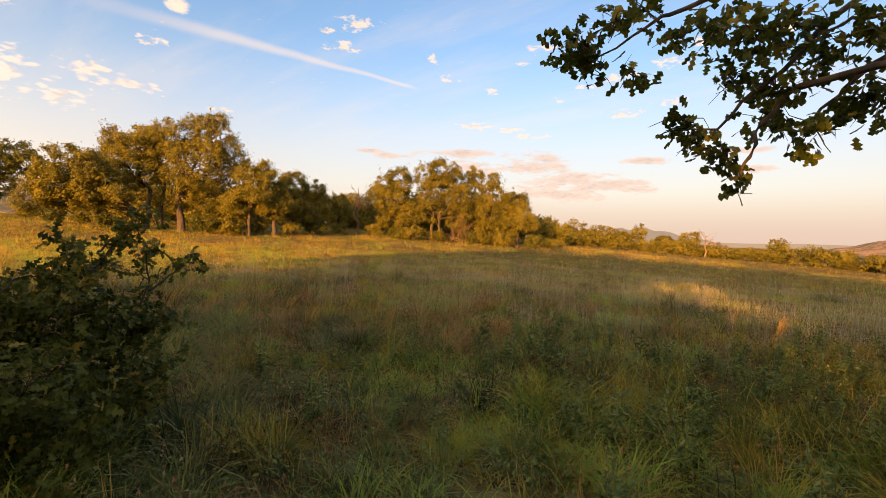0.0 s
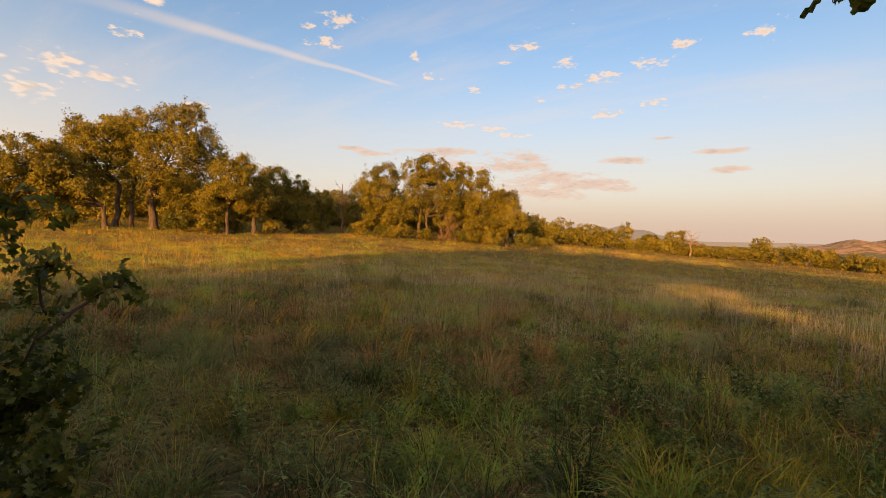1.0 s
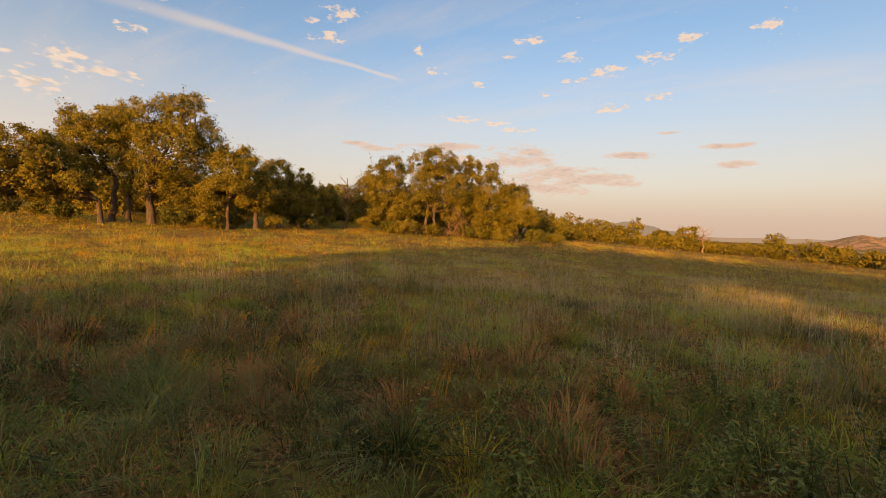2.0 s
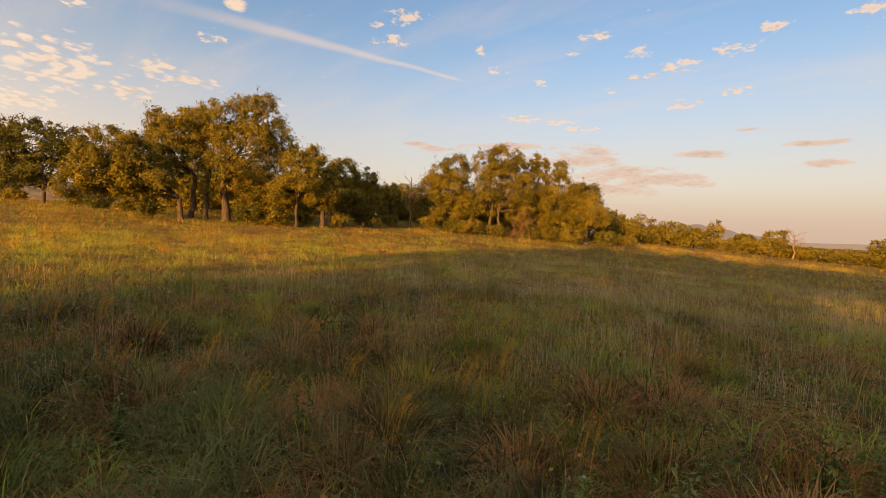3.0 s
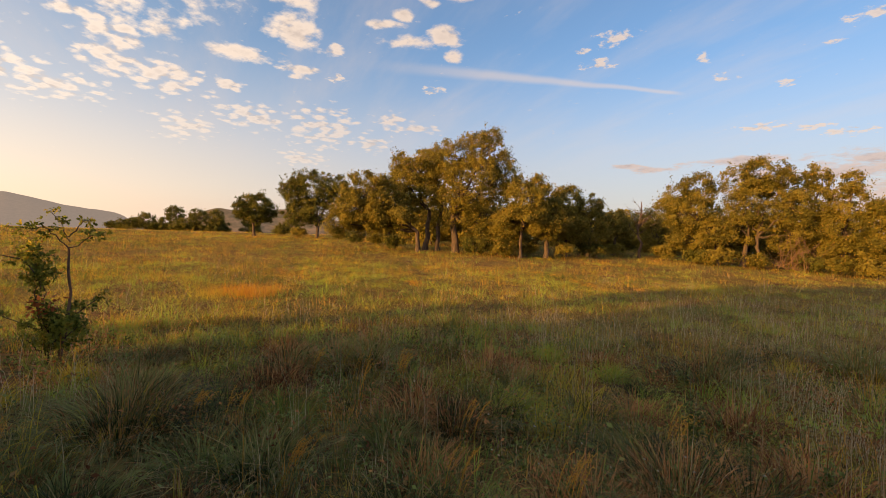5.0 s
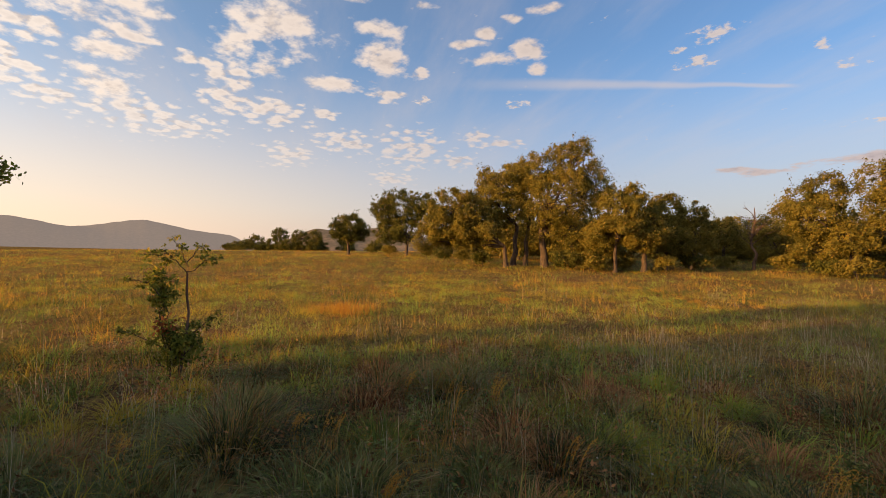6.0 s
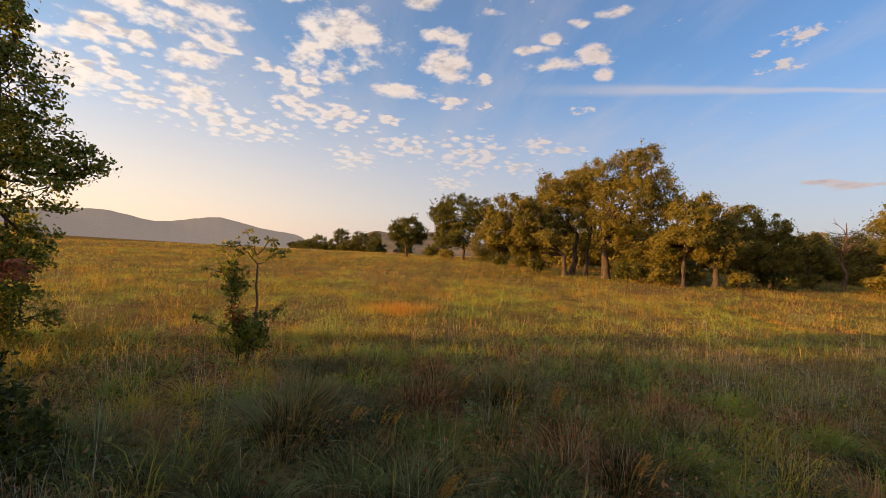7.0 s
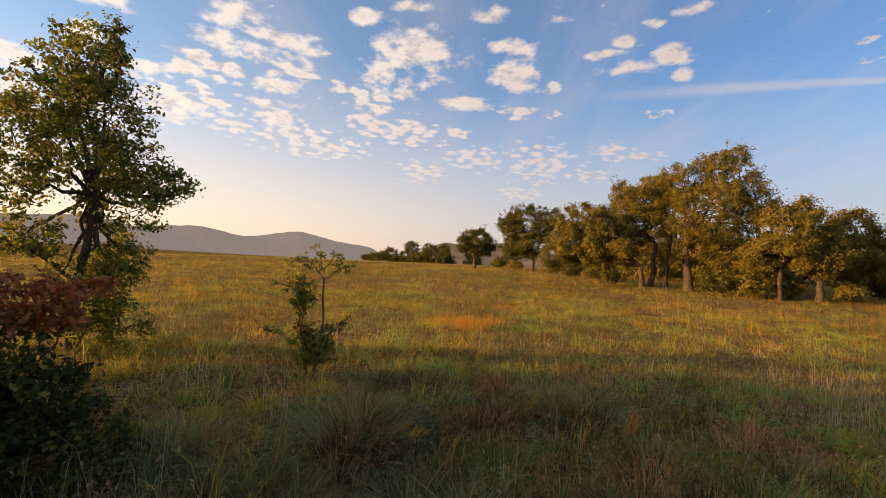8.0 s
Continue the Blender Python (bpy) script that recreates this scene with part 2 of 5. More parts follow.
GROUND = soil()
GREEN = leafy("green_grass", (0.115, 0.16, 0.035), (0.39, 0.50, 0.085), (0.6, 0.43, 0.11), 0.10, 0.45, 0.35, 0.5, 0.08, 0.14)
OLIVE = leafy("olive_grass", (0.19, 0.155, 0.033), (0.58, 0.46, 0.07), (0.64, 0.38, 0.10), 0.15, 0.45, 0.3, 0.6, 0.0, 0.14)
STRAW = leafy("straw_grass", (0.52, 0.27, 0.05), (0.76, 0.43, 0.09), (0.38, 0.17, 0.06), 0.2, 0.45, 0.4, 0.6, 0.0, 0.16)
RUST = leafy("rust_grass", (0.15, 0.06, 0.028), (0.56, 0.28, 0.12), (0.48, 0.30, 0.13), 0.25, 0.3, 0.4, 0.6, 0.0)
BLUISH = leafy("bluish_grass", (0.035, 0.048, 0.013), (0.25, 0.275, 0.085), (0.44, 0.33, 0.14), 0.14, 0.35, 0.5, 0.45, 0.1, 0.18)
FORB = leafy("forb_leaf", (0.075, 0.10, 0.028), (0.26, 0.32, 0.10), (0.4, 0.36, 0.12), 0.1, 0.35, 2.0, 0.5, 0.1)
OAK = leafy("oak_leaf", (0.122, 0.113, 0.027), (0.268, 0.226, 0.056), (0.335, 0.232, 0.06), 0.10, 0.48, 0.6, 0.6, 0.05, 0.10)
# darker copy of the oak leaf, its lack of sun put into the colour
OAK_DARK = leafy("dark_oak_leaf", (0.06, 0.068, 0.016), (0.145, 0.14, 0.034), (0.22, 0.165, 0.045), 0.06, 0.35, 0.6, 0.6, 0.08, 0.12)
# oak leaf with deep shade put into its colour, for bushes and low boughs
OAK_SHADED = leafy("shaded_oak_leaf", (0.04, 0.052, 0.01), (0.155, 0.16, 0.03), (0.36, 0.26, 0.05), 0.10, 0.4, 3.0, 0.5, 0.15)
# brighter copy of that leaf, painted lit, for the young oak and sapling
OAK_LIT = leafy("lit_oak_leaf", (0.09, 0.112, 0.02), (0.27, 0.285, 0.05), (0.42, 0.32, 0.06), 0.14, 0.48, 3.0, 0.5, 0.15)
# red-brown leaf, brightened in place of sun that misses the shrub
OAK_RED = leafy("withered_oak_leaf", (0.28, 0.085, 0.03), (0.56, 0.2, 0.065), (0.16, 0.075, 0.03), 0.2, 0.35, 3.0)
# the weed's own yellow-green, with a little low sun painted in
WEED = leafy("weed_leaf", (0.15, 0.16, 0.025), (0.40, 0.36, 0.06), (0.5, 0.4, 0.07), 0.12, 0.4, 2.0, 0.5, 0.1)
WHITE = leafy("flower_white", (0.36, 0.33, 0.25), (0.52, 0.48, 0.38), (0.45, 0.36, 0.2), 0.2, 0.3, 1.0)
YELLOW = leafy("flower_yellow", (0.60, 0.38, 0.03), (0.75, 0.52, 0.05), (0.6, 0.3, 0.03), 0.1, 0.3, 1.0)
BARK = barky("oak_bark", (0.03, 0.021, 0.015), (0.105, 0.072, 0.05))
SEED = leafy("seed_grass", (0.38, 0.30, 0.19), (0.64, 0.53, 0.37), (0.46, 0.27, 0.15), 0.2, 0.45, 0.5, 0.6, 0.0)
SNAG = barky("pale_dead_wood", (0.12, 0.085, 0.06), (0.30, 0.21, 0.15))
DEAD = barky("grey_dead_wood", (0.05, 0.032, 0.023), (0.135, 0.082, 0.057))
TWIG = barky("brown_dead_twig", (0.09, 0.05, 0.03), (0.20, 0.12, 0.075))
# third colour: painted haze glow; last number: how much of it
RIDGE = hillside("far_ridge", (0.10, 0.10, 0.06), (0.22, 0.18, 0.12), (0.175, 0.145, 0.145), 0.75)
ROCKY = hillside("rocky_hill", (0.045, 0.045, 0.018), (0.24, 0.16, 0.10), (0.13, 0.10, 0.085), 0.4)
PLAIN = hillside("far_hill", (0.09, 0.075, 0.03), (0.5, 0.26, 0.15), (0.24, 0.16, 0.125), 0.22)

PLAIN_FAR = hillside("painted_haze_plain", (0.10, 0.10, 0.06), (0.16, 0.13, 0.09), (0.25, 0.19, 0.17), 0.7)
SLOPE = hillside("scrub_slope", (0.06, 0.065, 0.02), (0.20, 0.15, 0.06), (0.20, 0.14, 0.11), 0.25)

# ---- shape of the land ----
LAND = (-0.011, -1.137, 1.554, -8.461, 4.352, -4.431, 5.324, 0.066, -0.119)


def hollow(x, y):
    """How much the soil lies under the level of the grass tops, away from the walk."""
    k = np.clip((np.hypot(x, y) - 9) / 26, 0, 1)
    return 0.34 * k * k * (3 - 2 * k)


def land(x, y):
    """Height of the ground: a meadow that rises ahead to the left and falls away to the right."""
    x, y = np.asarray(x, float), np.asarray(y, float)
    back = np.maximum(y, -4)
    u, v = np.tanh(x / 60), np.tanh(back / 60)
    terms = (u, v, u * u, u * v, v * v, u * u * v, u * v * v, v**3, u**3)
    z = sum(c * f for c, f in zip(LAND, terms))
    r = np.hypot(x, y)
    w = np.clip((r - 105) / 260, 0, 1)
    w = w * w * (3 - 2 * w)
    right = 1 / (1 + np.exp(-(x + 0.1 * y) / np.maximum(r, 1) * 9))
    far = -16 * right + 5 * (1 - right)
    small = 0.03 * np.sin(1.3 * x + 0.7 * y) * np.sin(0.9 * y - 0.4 * x) + 0.012 * np.sin(3.7 * x) * np.sin(4.1 * y + 1)
    return z * (1 - w) + far * w + small * np.exp(-r / 60) - hollow(x, y)


def np_mesh(name, verts, tris, mat, smooth=False):
    """A mesh of triangles from arrays."""
    verts, tris = np.asarray(verts, np.float32).reshape(-1, 3), np.asarray(tris, np.int32).reshape(-1, 3)
    me = bpy.data.meshes.new(name)
    me.vertices.add(len(verts))
    me.vertices.foreach_set("co", verts.ravel())
    me.loops.add(len(tris) * 3)
    me.loops.foreach_set("vertex_index", tris.ravel())
    me.polygons.add(len(tris))
    me.polygons.foreach_set("loop_start", np.arange(len(tris), dtype=np.int32) * 3)
    me.materials.append(mat)
    me.update(calc_edges=True)
    if smooth:
        me.polygons.foreach_set("use_smooth", np.ones(len(tris), bool))
    return me


def grid_tris(rows, cols):
    i = (np.arange(rows - 1)[:, None] * cols + np.arange(cols - 1)).ravel()
    return np.concatenate([np.stack([i, i + 1, i + cols + 1], 1), np.stack([i, i + cols + 1, i + cols], 1)])


def make_ground():
    radii = np.concatenate([[0.001], np.geomspace(0.4, 4700, 120)])
    turns = np.linspace(0, 2 * np.pi, 181)
    r, a = np.meshgrid(radii, turns, indexing="ij")
    x, y = r * np.sin(a) - 1.5, r * np.cos(a) + 3
    me = np_mesh("ground", np.stack([x, y, land(x, y)], -1), grid_tris(*r.shape)[:, ::-1], GROUND, True)
    tagged(new("ground", me), "uneven prairie ground of soil and thatch under grass", "ground", kind="structure")


make_ground()


def ridge(name, label, mat, az0, az1, dist, profile, depth, rough, seed):
    """A distant hill: profile gives its height by the share of the way from az0 to az1."""
    rng = np.random.RandomState(seed)
    cols, rows = 420, 14
    s = np.linspace(0, 1, cols)
    h = np.interp(s, *zip(*profile))
    kernel = np.hanning(9)
    h = np.convolve(np.pad(h, 4, "edge"), kernel / kernel.sum(), "valid")
    jag = sum(rng.uniform(0.3, 1) / k * np.sin(k * 9 * s + rng.uniform(0, 6)) for k in range(1, 9)) * rough
    jag = jag + sum(rng.uniform(0.3, 1) * np.sin(k * 31 * s + rng.uniform(0, 6)) for k in range(2, 12)) * rough * 0.07
    h = np.maximum(h + jag * np.clip(h / max(h.max(), 1e-3) * 3, 0, 1), 0)
    a = np.radians(az0 + (az1 - az0) * s)
    verts = []
    for i in range(rows):
        k = i / (rows - 1)
        d = dist + depth * (k - 0.6)
        up = math.sin(min(k / 0.6, 1) * math.pi / 2) ** 1.3 if k <= 0.6 else math.cos((k - 0.6) / 0.4 * math.pi / 2)
        wob = 1 + 0.10 * np.sin(s * 40 + k * 7 + seed) * (1 - abs(2 * k - 1))
        verts.append(np.stack([-np.sin(a) * d, np.cos(a) * d, h * up * wob - 18], -1))
    ob = new(name, np_mesh(name, np.stack(verts), grid_tris(rows, cols), mat, True))
    tagged(ob, label, "hill", kind="structure")


ridge("hill_west", "long low mountain ridge, its blue-grey morning haze painted as a glow", RIDGE, 128, 62, 3400,
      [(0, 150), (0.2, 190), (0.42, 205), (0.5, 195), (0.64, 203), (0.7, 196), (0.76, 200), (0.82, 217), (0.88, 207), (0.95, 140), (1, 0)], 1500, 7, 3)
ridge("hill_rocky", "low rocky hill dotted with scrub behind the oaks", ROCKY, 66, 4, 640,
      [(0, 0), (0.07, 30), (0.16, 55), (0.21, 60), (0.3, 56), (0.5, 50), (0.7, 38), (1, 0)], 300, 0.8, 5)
ridge("hill_north", "far hill beyond the tree line, paled by painted haze", RIDGE, -14, -31, 3000,
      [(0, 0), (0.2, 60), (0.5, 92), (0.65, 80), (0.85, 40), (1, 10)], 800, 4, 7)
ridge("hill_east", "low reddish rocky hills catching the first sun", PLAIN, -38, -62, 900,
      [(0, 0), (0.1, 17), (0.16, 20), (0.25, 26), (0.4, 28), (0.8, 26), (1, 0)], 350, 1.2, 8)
# two low backdrop strips, added to cover the dark ground sheet far out
ridge("far_plain", "low backdrop strip for the wooded plain, its haze a painted glow", PLAIN_FAR, 4, -70, 2300, [(0, 0), (0.1, 19), (0.3, 20), (0.5, 19.5), (0.7, 20), (0.9, 19), (1, 0)], 500, 0.5, 12)
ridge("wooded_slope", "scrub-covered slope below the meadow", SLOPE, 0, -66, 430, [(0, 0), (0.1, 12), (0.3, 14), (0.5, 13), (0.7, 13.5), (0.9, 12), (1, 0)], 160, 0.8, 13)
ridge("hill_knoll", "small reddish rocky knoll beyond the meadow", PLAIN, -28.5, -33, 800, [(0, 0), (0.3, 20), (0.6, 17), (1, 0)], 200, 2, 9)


# ---- helpers for plants ----
def part(name, me, parent, label=""):
    ob = new(name, me)
    ob.parent = parent
    return tagged(ob, label)


def tube(points, radii, sides, verts, tris):
    """A tapered limb through points, appended to the lists verts and tris."""
    points = np.asarray(points, float)
    ahead = np.gradient(points, axis=0)
    ahead /= np.linalg.norm(ahead, axis=1, keepdims=True) + 1e-9
    ref = np.where(np.abs(ahead[:, 2:3]) > 0.9, [[1.0, 0, 0]], [[0, 0, 1.0]])
    u = np.cross(ahead, ref)
    u /= np.linalg.norm(u, axis=1, keepdims=True) + 1e-9
    v = np.cross(ahead, u)
    t = np.arange(sides) * 2 * np.pi / sides
    ring = points[:, None] + np.asarray(radii, float)[:, None, None] * (np.cos(t)[None, :, None] * u[:, None] + np.sin(t)[None, :, None] * v[:, None])
    start = sum(len(x) for x in verts)
    verts.append(ring.reshape(-1, 3))
    n = len(points)
    i, j = np.meshgrid(np.arange(n - 1), np.arange(sides), indexing="ij")
    a, b = i * sides + j, i * sides + (j + 1) % sides
    tris.append(start + np.concatenate([np.stack([a, b, b + sides], -1).reshape(-1, 3), np.stack([a, b + sides, a + sides], -1).reshape(-1, 3)]))


def crooked(rng, a, b, steps, wobble):
    a, b = np.asarray(a, float), np.asarray(b, float)
    s = np.linspace(0, 1, steps)[:, None]
    off = rng.normal(0, wobble, (steps, 3)) * np.sin(np.pi * s)
    return a + (b - a) * s + off * np.linalg.norm(b - a)


def outline_leaf(half):
    """A lobed leaf along +y, folded at the midrib: half gives its half widths from stalk to tip."""
    k = len(half)
    y = np.linspace(0, 1, k)
    bend = -0.18 * y * y
    verts = np.concatenate([np.stack([0 * y, y, bend - 0.02], -1), np.stack([-np.array(half), y + 0.04, bend + 0.05 * np.array(half)], -1), np.stack([np.array(half), y + 0.04, bend + 0.05 * np.array(half)], -1)])
    i = np.arange(k - 1)
    tris = [np.stack([i, i + 1, k + i + 1], 1), np.stack([i, k + i + 1, k + i], 1), np.stack([i, 2 * k + i + 1, i + 1], 1), np.stack([i, 2 * k + i, 2 * k + i + 1], 1)]
    return verts, np.concatenate(tris)


LOBED = outline_leaf([0.02, 0.24, 0.12, 0.36, 0.15, 0.30, 0.05])
LOBES = outline_leaf([0.04, 0.27, 0.13, 0.36, 0.06])
DEEP = outline_leaf([0.02, 0.05, 0.2, 0.07, 0.34, 0.1, 0.26, 0.03])
NARROW = outline_leaf([0.03, 0.15, 0.02])
SIMPLE = outline_leaf([0.05, 0.32, 0.08])
LANCE = (np.array([(0, 0, 0), (-0.12, 0.45, 0.03), (0.12, 0.45, 0.03), (0, 1.0, -0.15)]), np.array([(0, 3, 1), (0, 2, 3)]))
KITE = (np.array([(0, 0, 0), (-0.36, 0.55, 0.08), (0.36, 0.5, 0.08), (0, 1.0, -0.1)]), np.array([(0, 3, 1), (0, 2, 3)]))


def scatter_leaves(rng, centres, sizes, template, upward=0.3, outward=None):
    """Verts and tris of leaves of a template at centres, turned every way."""
    tv, tt = template
    n = len(centres)
    normal = rng.normal(0, 1, (n, 3)) + [0, 0, upward]
    if outward is not None:
        normal += outward
    normal /= np.linalg.norm(normal, axis=1, keepdims=True)
    spin = rng.normal(0, 1, (n, 3))
    along = spin - normal * (spin * normal).sum(1, keepdims=True)
    along /= np.linalg.norm(along, axis=1, keepdims=True)
    across = np.cross(along, normal)
    local = tv[None] * np.asarray(sizes)[:, None, None]
    verts = centres[:, None] + local[..., :1] * across[:, None] + local[..., 1:2] * along[:, None] + local[..., 2:] * normal[:, None]
    tris = tt[None] + (np.arange(n) * len(tv))[:, None, None]
    return verts.reshape(-1, 3), tris.reshape(-1, 3)


def plant(name, x, y, az, lobes, label, category, seed, leaves=9000, leaf=0.155, clump=0.42, template=KITE, mats=(OAK, BARK), trunk=0.16,
          fork=0.3, stems=None, group="", deep=1.0, sink=0.05, twigs=1.0, fill=0.45, bare=0.0, plump=1.17, foothold=True, sprigs=0.0, boughs=(), bough_leaves=9):
    """A tree or bush: stems, limbs to each lobe of its crown, twigs to clumps and leaves round those.
    lobes: (sideways, up, half width, half height) as seen along az; stems: sideways feet of its trunks."""
    rng = np.random.RandomState(seed)
    leaves = int(leaves * 1.4)
    z0 = float(land(x, y)) - sink
    thing = tagged(new(name), label, category, group)
    thing.location = (x, y, z0)
    side = np.array([math.cos(radians(az)), math.sin(radians(az)), 0])
    back = np.array([-math.sin(radians(az)), math.cos(radians(az)), 0])
    drop = float(hollow(x, y)) if foothold else 0.0
    lobes = [(l[0], l[1] + drop, l[2] * plump, l[3] * plump) for l in lobes]
    area = np.array([l[2] * l[3] + 0.5 * l[2] ** 2 for l in lobes])
    shares = area / area.sum()
    centres = []
    wv, wt = [], []
    feet = stems or [0.0]
    top = max(l[1] + l[3] for l in lobes)
    tips = []
    for f in feet:
        foot = side * f + back * rng.uniform(-0.1, 0.1)
        lean = side * rng.uniform(-0.1, 0.1) * top * fork
        knot = foot * 0.8 + lean + np.array([0, 0, top * fork * rng.uniform(0.85, 1.15)])
        path = crooked(rng, foot, knot, 7, 0.018)
        r = trunk * rng.uniform(0.8, 1.1) * np.linspace(1.0, 0.72, 7)
        r[0] *= 1.28
        r[1] *= 1.08
        tube(path, r, 9, wv, wt)
        tips.append(knot)
    hubs = []
    for l in lobes:
        dy = rng.uniform(-0.35, 0.35) * l[2] * deep
        hubs.append(side * l[0] + back * dy + np.array([0, 0, l[1]]))
    for hub, l in zip(hubs, lobes):
        start = tips[int(np.argmin([np.linalg.norm(t - hub) for t in tips]))]
        path = crooked(rng, start, hub, 7, 0.055)
        tube(path, np.linspace(trunk * 0.55, trunk * 0.16, 7), 6, wv, wt)
    clumps_all, outs = [], []
    for hub, l, s in zip(hubs, lobes, shares):
        rad = np.array([l[2], l[2] * deep, l[3]])
        count = max(4, int(3.8 * l[2] * l[3] / clump**2 * (1 + deep) / 2))
        d = rng.normal(0, 1, (count, 3))
        d /= np.linalg.norm(d, axis=1, keepdims=True)
        rr = rng.uniform(0.35, 1.0, (count, 1)) ** fill
        loc = d * rad * rr * 0.92
        pts = hub + loc[:, :1] * side + loc[:, 1:2] * back + loc[:, 2:] * [0, 0, 1]
        pts[:, 2] = np.maximum(pts[:, 2], 0.12)
        for p in pts[: max(2, int(len(pts) * 0.45 * twigs))]:
            root = hub + (pts[rng.randint(len(pts))] - hub) * rng.uniform(0.1, 0.7)
            tube(crooked(rng, root, p, 4, 0.1), [trunk * 0.13, trunk * 0.09, trunk * 0.05, trunk * 0.02], 4, wv, wt)
        per = max(3, int(leaves * s / count * (1 - bare)))
        size = rng.uniform(0.55, 1.2, (count, 1, 1)) * clump
        off = rng.normal(0, 0.5, (count, per, 3)) * [1, 1, 0.75]
        clumps_all.append((pts[:, None] + off * size).reshape(-1, 3))
        outs.append((1.4 * off / (np.linalg.norm(off, axis=2, keepdims=True) + 1e-6) + 0.9 * d[:, None]).reshape(-1, 3))
        for _ in range(int(sprigs * l[2] * l[3])):                # shoots that stand out of the crown
            w = rng.normal(0, 1, 3) + [0, 0, 0.7]
            w /= np.linalg.norm(w)
            foot = hub + w[0] * rad[0] * side + w[1] * rad[1] * back + [0, 0, w[2] * rad[2]]
            way_out = w[0] * side + w[1] * back + [0, 0, w[2] + 0.5]
            k = rng.uniform(-0.1, 1, (16, 1))
            clumps_all.append(foot + way_out * k * rng.uniform(0.25, 0.6) + rng.normal(0, 0.055, (16, 3)))
            outs.append(np.repeat([w], 16, 0))
    for line in boughs:                                           # single boughs with leafy twigs all along
        points = np.array([side * a + [0, 0, b] for a, b in line]) + back * rng.normal(0, 0.12)
        k = np.linspace(0, len(points) - 1, 12)
        path = np.stack([np.interp(k, range(len(points)), points[:, c]) for c in range(3)], 1) + rng.normal(0, 0.008, (12, 3))
        tube(path, np.linspace(trunk * 0.45, trunk * 0.12, 12), 5, wv, wt)
        for at in np.linspace(0.25, 1, max(3, int(9 * np.linalg.norm(points[-1] - points[0]) / 0.5))):
            p = np.array([np.interp(at * 11, range(12), path[:, c]) for c in range(3)])
            w = rng.normal(0, 1, 3) * [1, 1, 0.7] + [0, 0, 0.35]
            tip = p + w / np.linalg.norm(w) * rng.uniform(0.5, 1.2) * clump
            tube(crooked(rng, p, tip, 4, 0.08), np.linspace(trunk * 0.12, trunk * 0.05, 4), 3, wv, wt)
            k = rng.uniform(0.35, 1.05, (bough_leaves, 1))
            clumps_all.append(p + (tip - p) * k + rng.normal(0, 0.25, (bough_leaves, 3)) * leaf)
            outs.append(np.repeat([w * 0.6], bough_leaves, 0))
    centres = np.concatenate(clumps_all)
    outward = np.concatenate(outs)
    keep = centres[:, 2] > 0.03
    centres, outward = centres[keep], outward[keep]
    v, t = scatter_leaves(rng, centres, rng.uniform(0.65, 1.25, len(centres)) * leaf, template, 0.4, outward)
    part("trunk", np_mesh("trunk", np.concatenate(wv), np.concatenate(wt), mats[1], True), thing)
    part("crown", np_mesh("crown", v, t, mats[0]), thing)
    return thing


# ---- the oaks across the meadow ----
WOOD = "oaks along the meadow edge"
SUNLIT = "post oak with gold-green sunlit crown and grey-brown trunk in tall grass"
plant("oak_tree", -20.5, 36.4, 29, [(2.0, 7.3, 1.4, 1.8), (-0.4, 6.7, 1.2, 1.6), (1.2, 4.8, 2.4, 2.0), (3.4, 5.8, 1.3, 1.4), (2.9, 2.5, 2.2, 1.5), (-0.2, 3.0, 1.3, 1.6), (0.9, 8.3, 0.7, 0.6), (2.0, 8.4, 0.4, 0.8), (3.6, 1.5, 1.6, 0.9), (1.9, 1.3, 1.2, 0.7)],
      "tallest post oak with uneven gold-green crown and thick trunk", "tree", 11, 36125, leaf=0.135, sprigs=0.9, plump=1.27, twigs=0.5, trunk=0.3, fork=0.3, group=WOOD)
plant("oak_tree", -22.9, 36.7, 32, [(-1.3, 6.2, 1.9, 1.5), (0.3, 6.1, 1.1, 1.7), (-2.5, 5.4, 1.1, 1.1), (-1.2, 4.2, 1.8, 1.2)],
      "broad oak with gold-green crown on twin dark trunks", "tree", 12, 23375, leaf=0.135, sprigs=0.9, plump=1.27, twigs=0.5, trunk=0.19, fork=0.4, stems=[-0.5, 0.5], group=WOOD)
plant("oak_tree", -22.4, 34.0, 34, [(-3.7, 4.0, 1.8, 1.2), (-4.9, 2.9, 1.4, 1.1), (-6.0, 1.8, 0.8, 0.9), (-2.5, 3.4, 1.4, 1.3), (-2.1, 2.3, 1.7, 0.7), (-4.1, 1.9, 1.5, 0.7)],
      "leaning oak whose low crown sweeps down to the grass", "tree", 13, 27625, leaf=0.135, sprigs=0.9, plump=1.27, twigs=0.5, trunk=0.17, fork=0.25, group=WOOD)
plant("oak_tree", -40.2, 41.2, 46, [(-0.7, 4.9, 2.5, 1.9), (1.7, 5.0, 1.6, 1.5), (-2.6, 4.6, 1.3, 1.4), (-0.4, 2.8, 2.1, 1.4), (-1.9, 2.3, 1.5, 1.1)],
      "round-crowned dark green oak with forked trunk", "tree", 14, 19000, leaf=0.17, sprigs=0.9, plump=1.27, twigs=0.5, trunk=0.22, fork=0.22, mats=(OAK_DARK, BARK), group=WOOD)
plant("oak_tree", -46.7, 38.3, 53, [(0.0, 3.3, 1.6, 1.1), (-0.6, 2.5, 1.5, 0.9), (1.3, 2.5, 0.9, 0.9), (0.2, 1.8, 1.1, 0.6)],
      "small lone dark green oak standing apart in the meadow", "tree", 15, 10000, leaf=0.17, sprigs=0.9, plump=1.27, twigs=0.5, trunk=0.2, fork=0.3, mats=(OAK_DARK, BARK), group=WOOD)
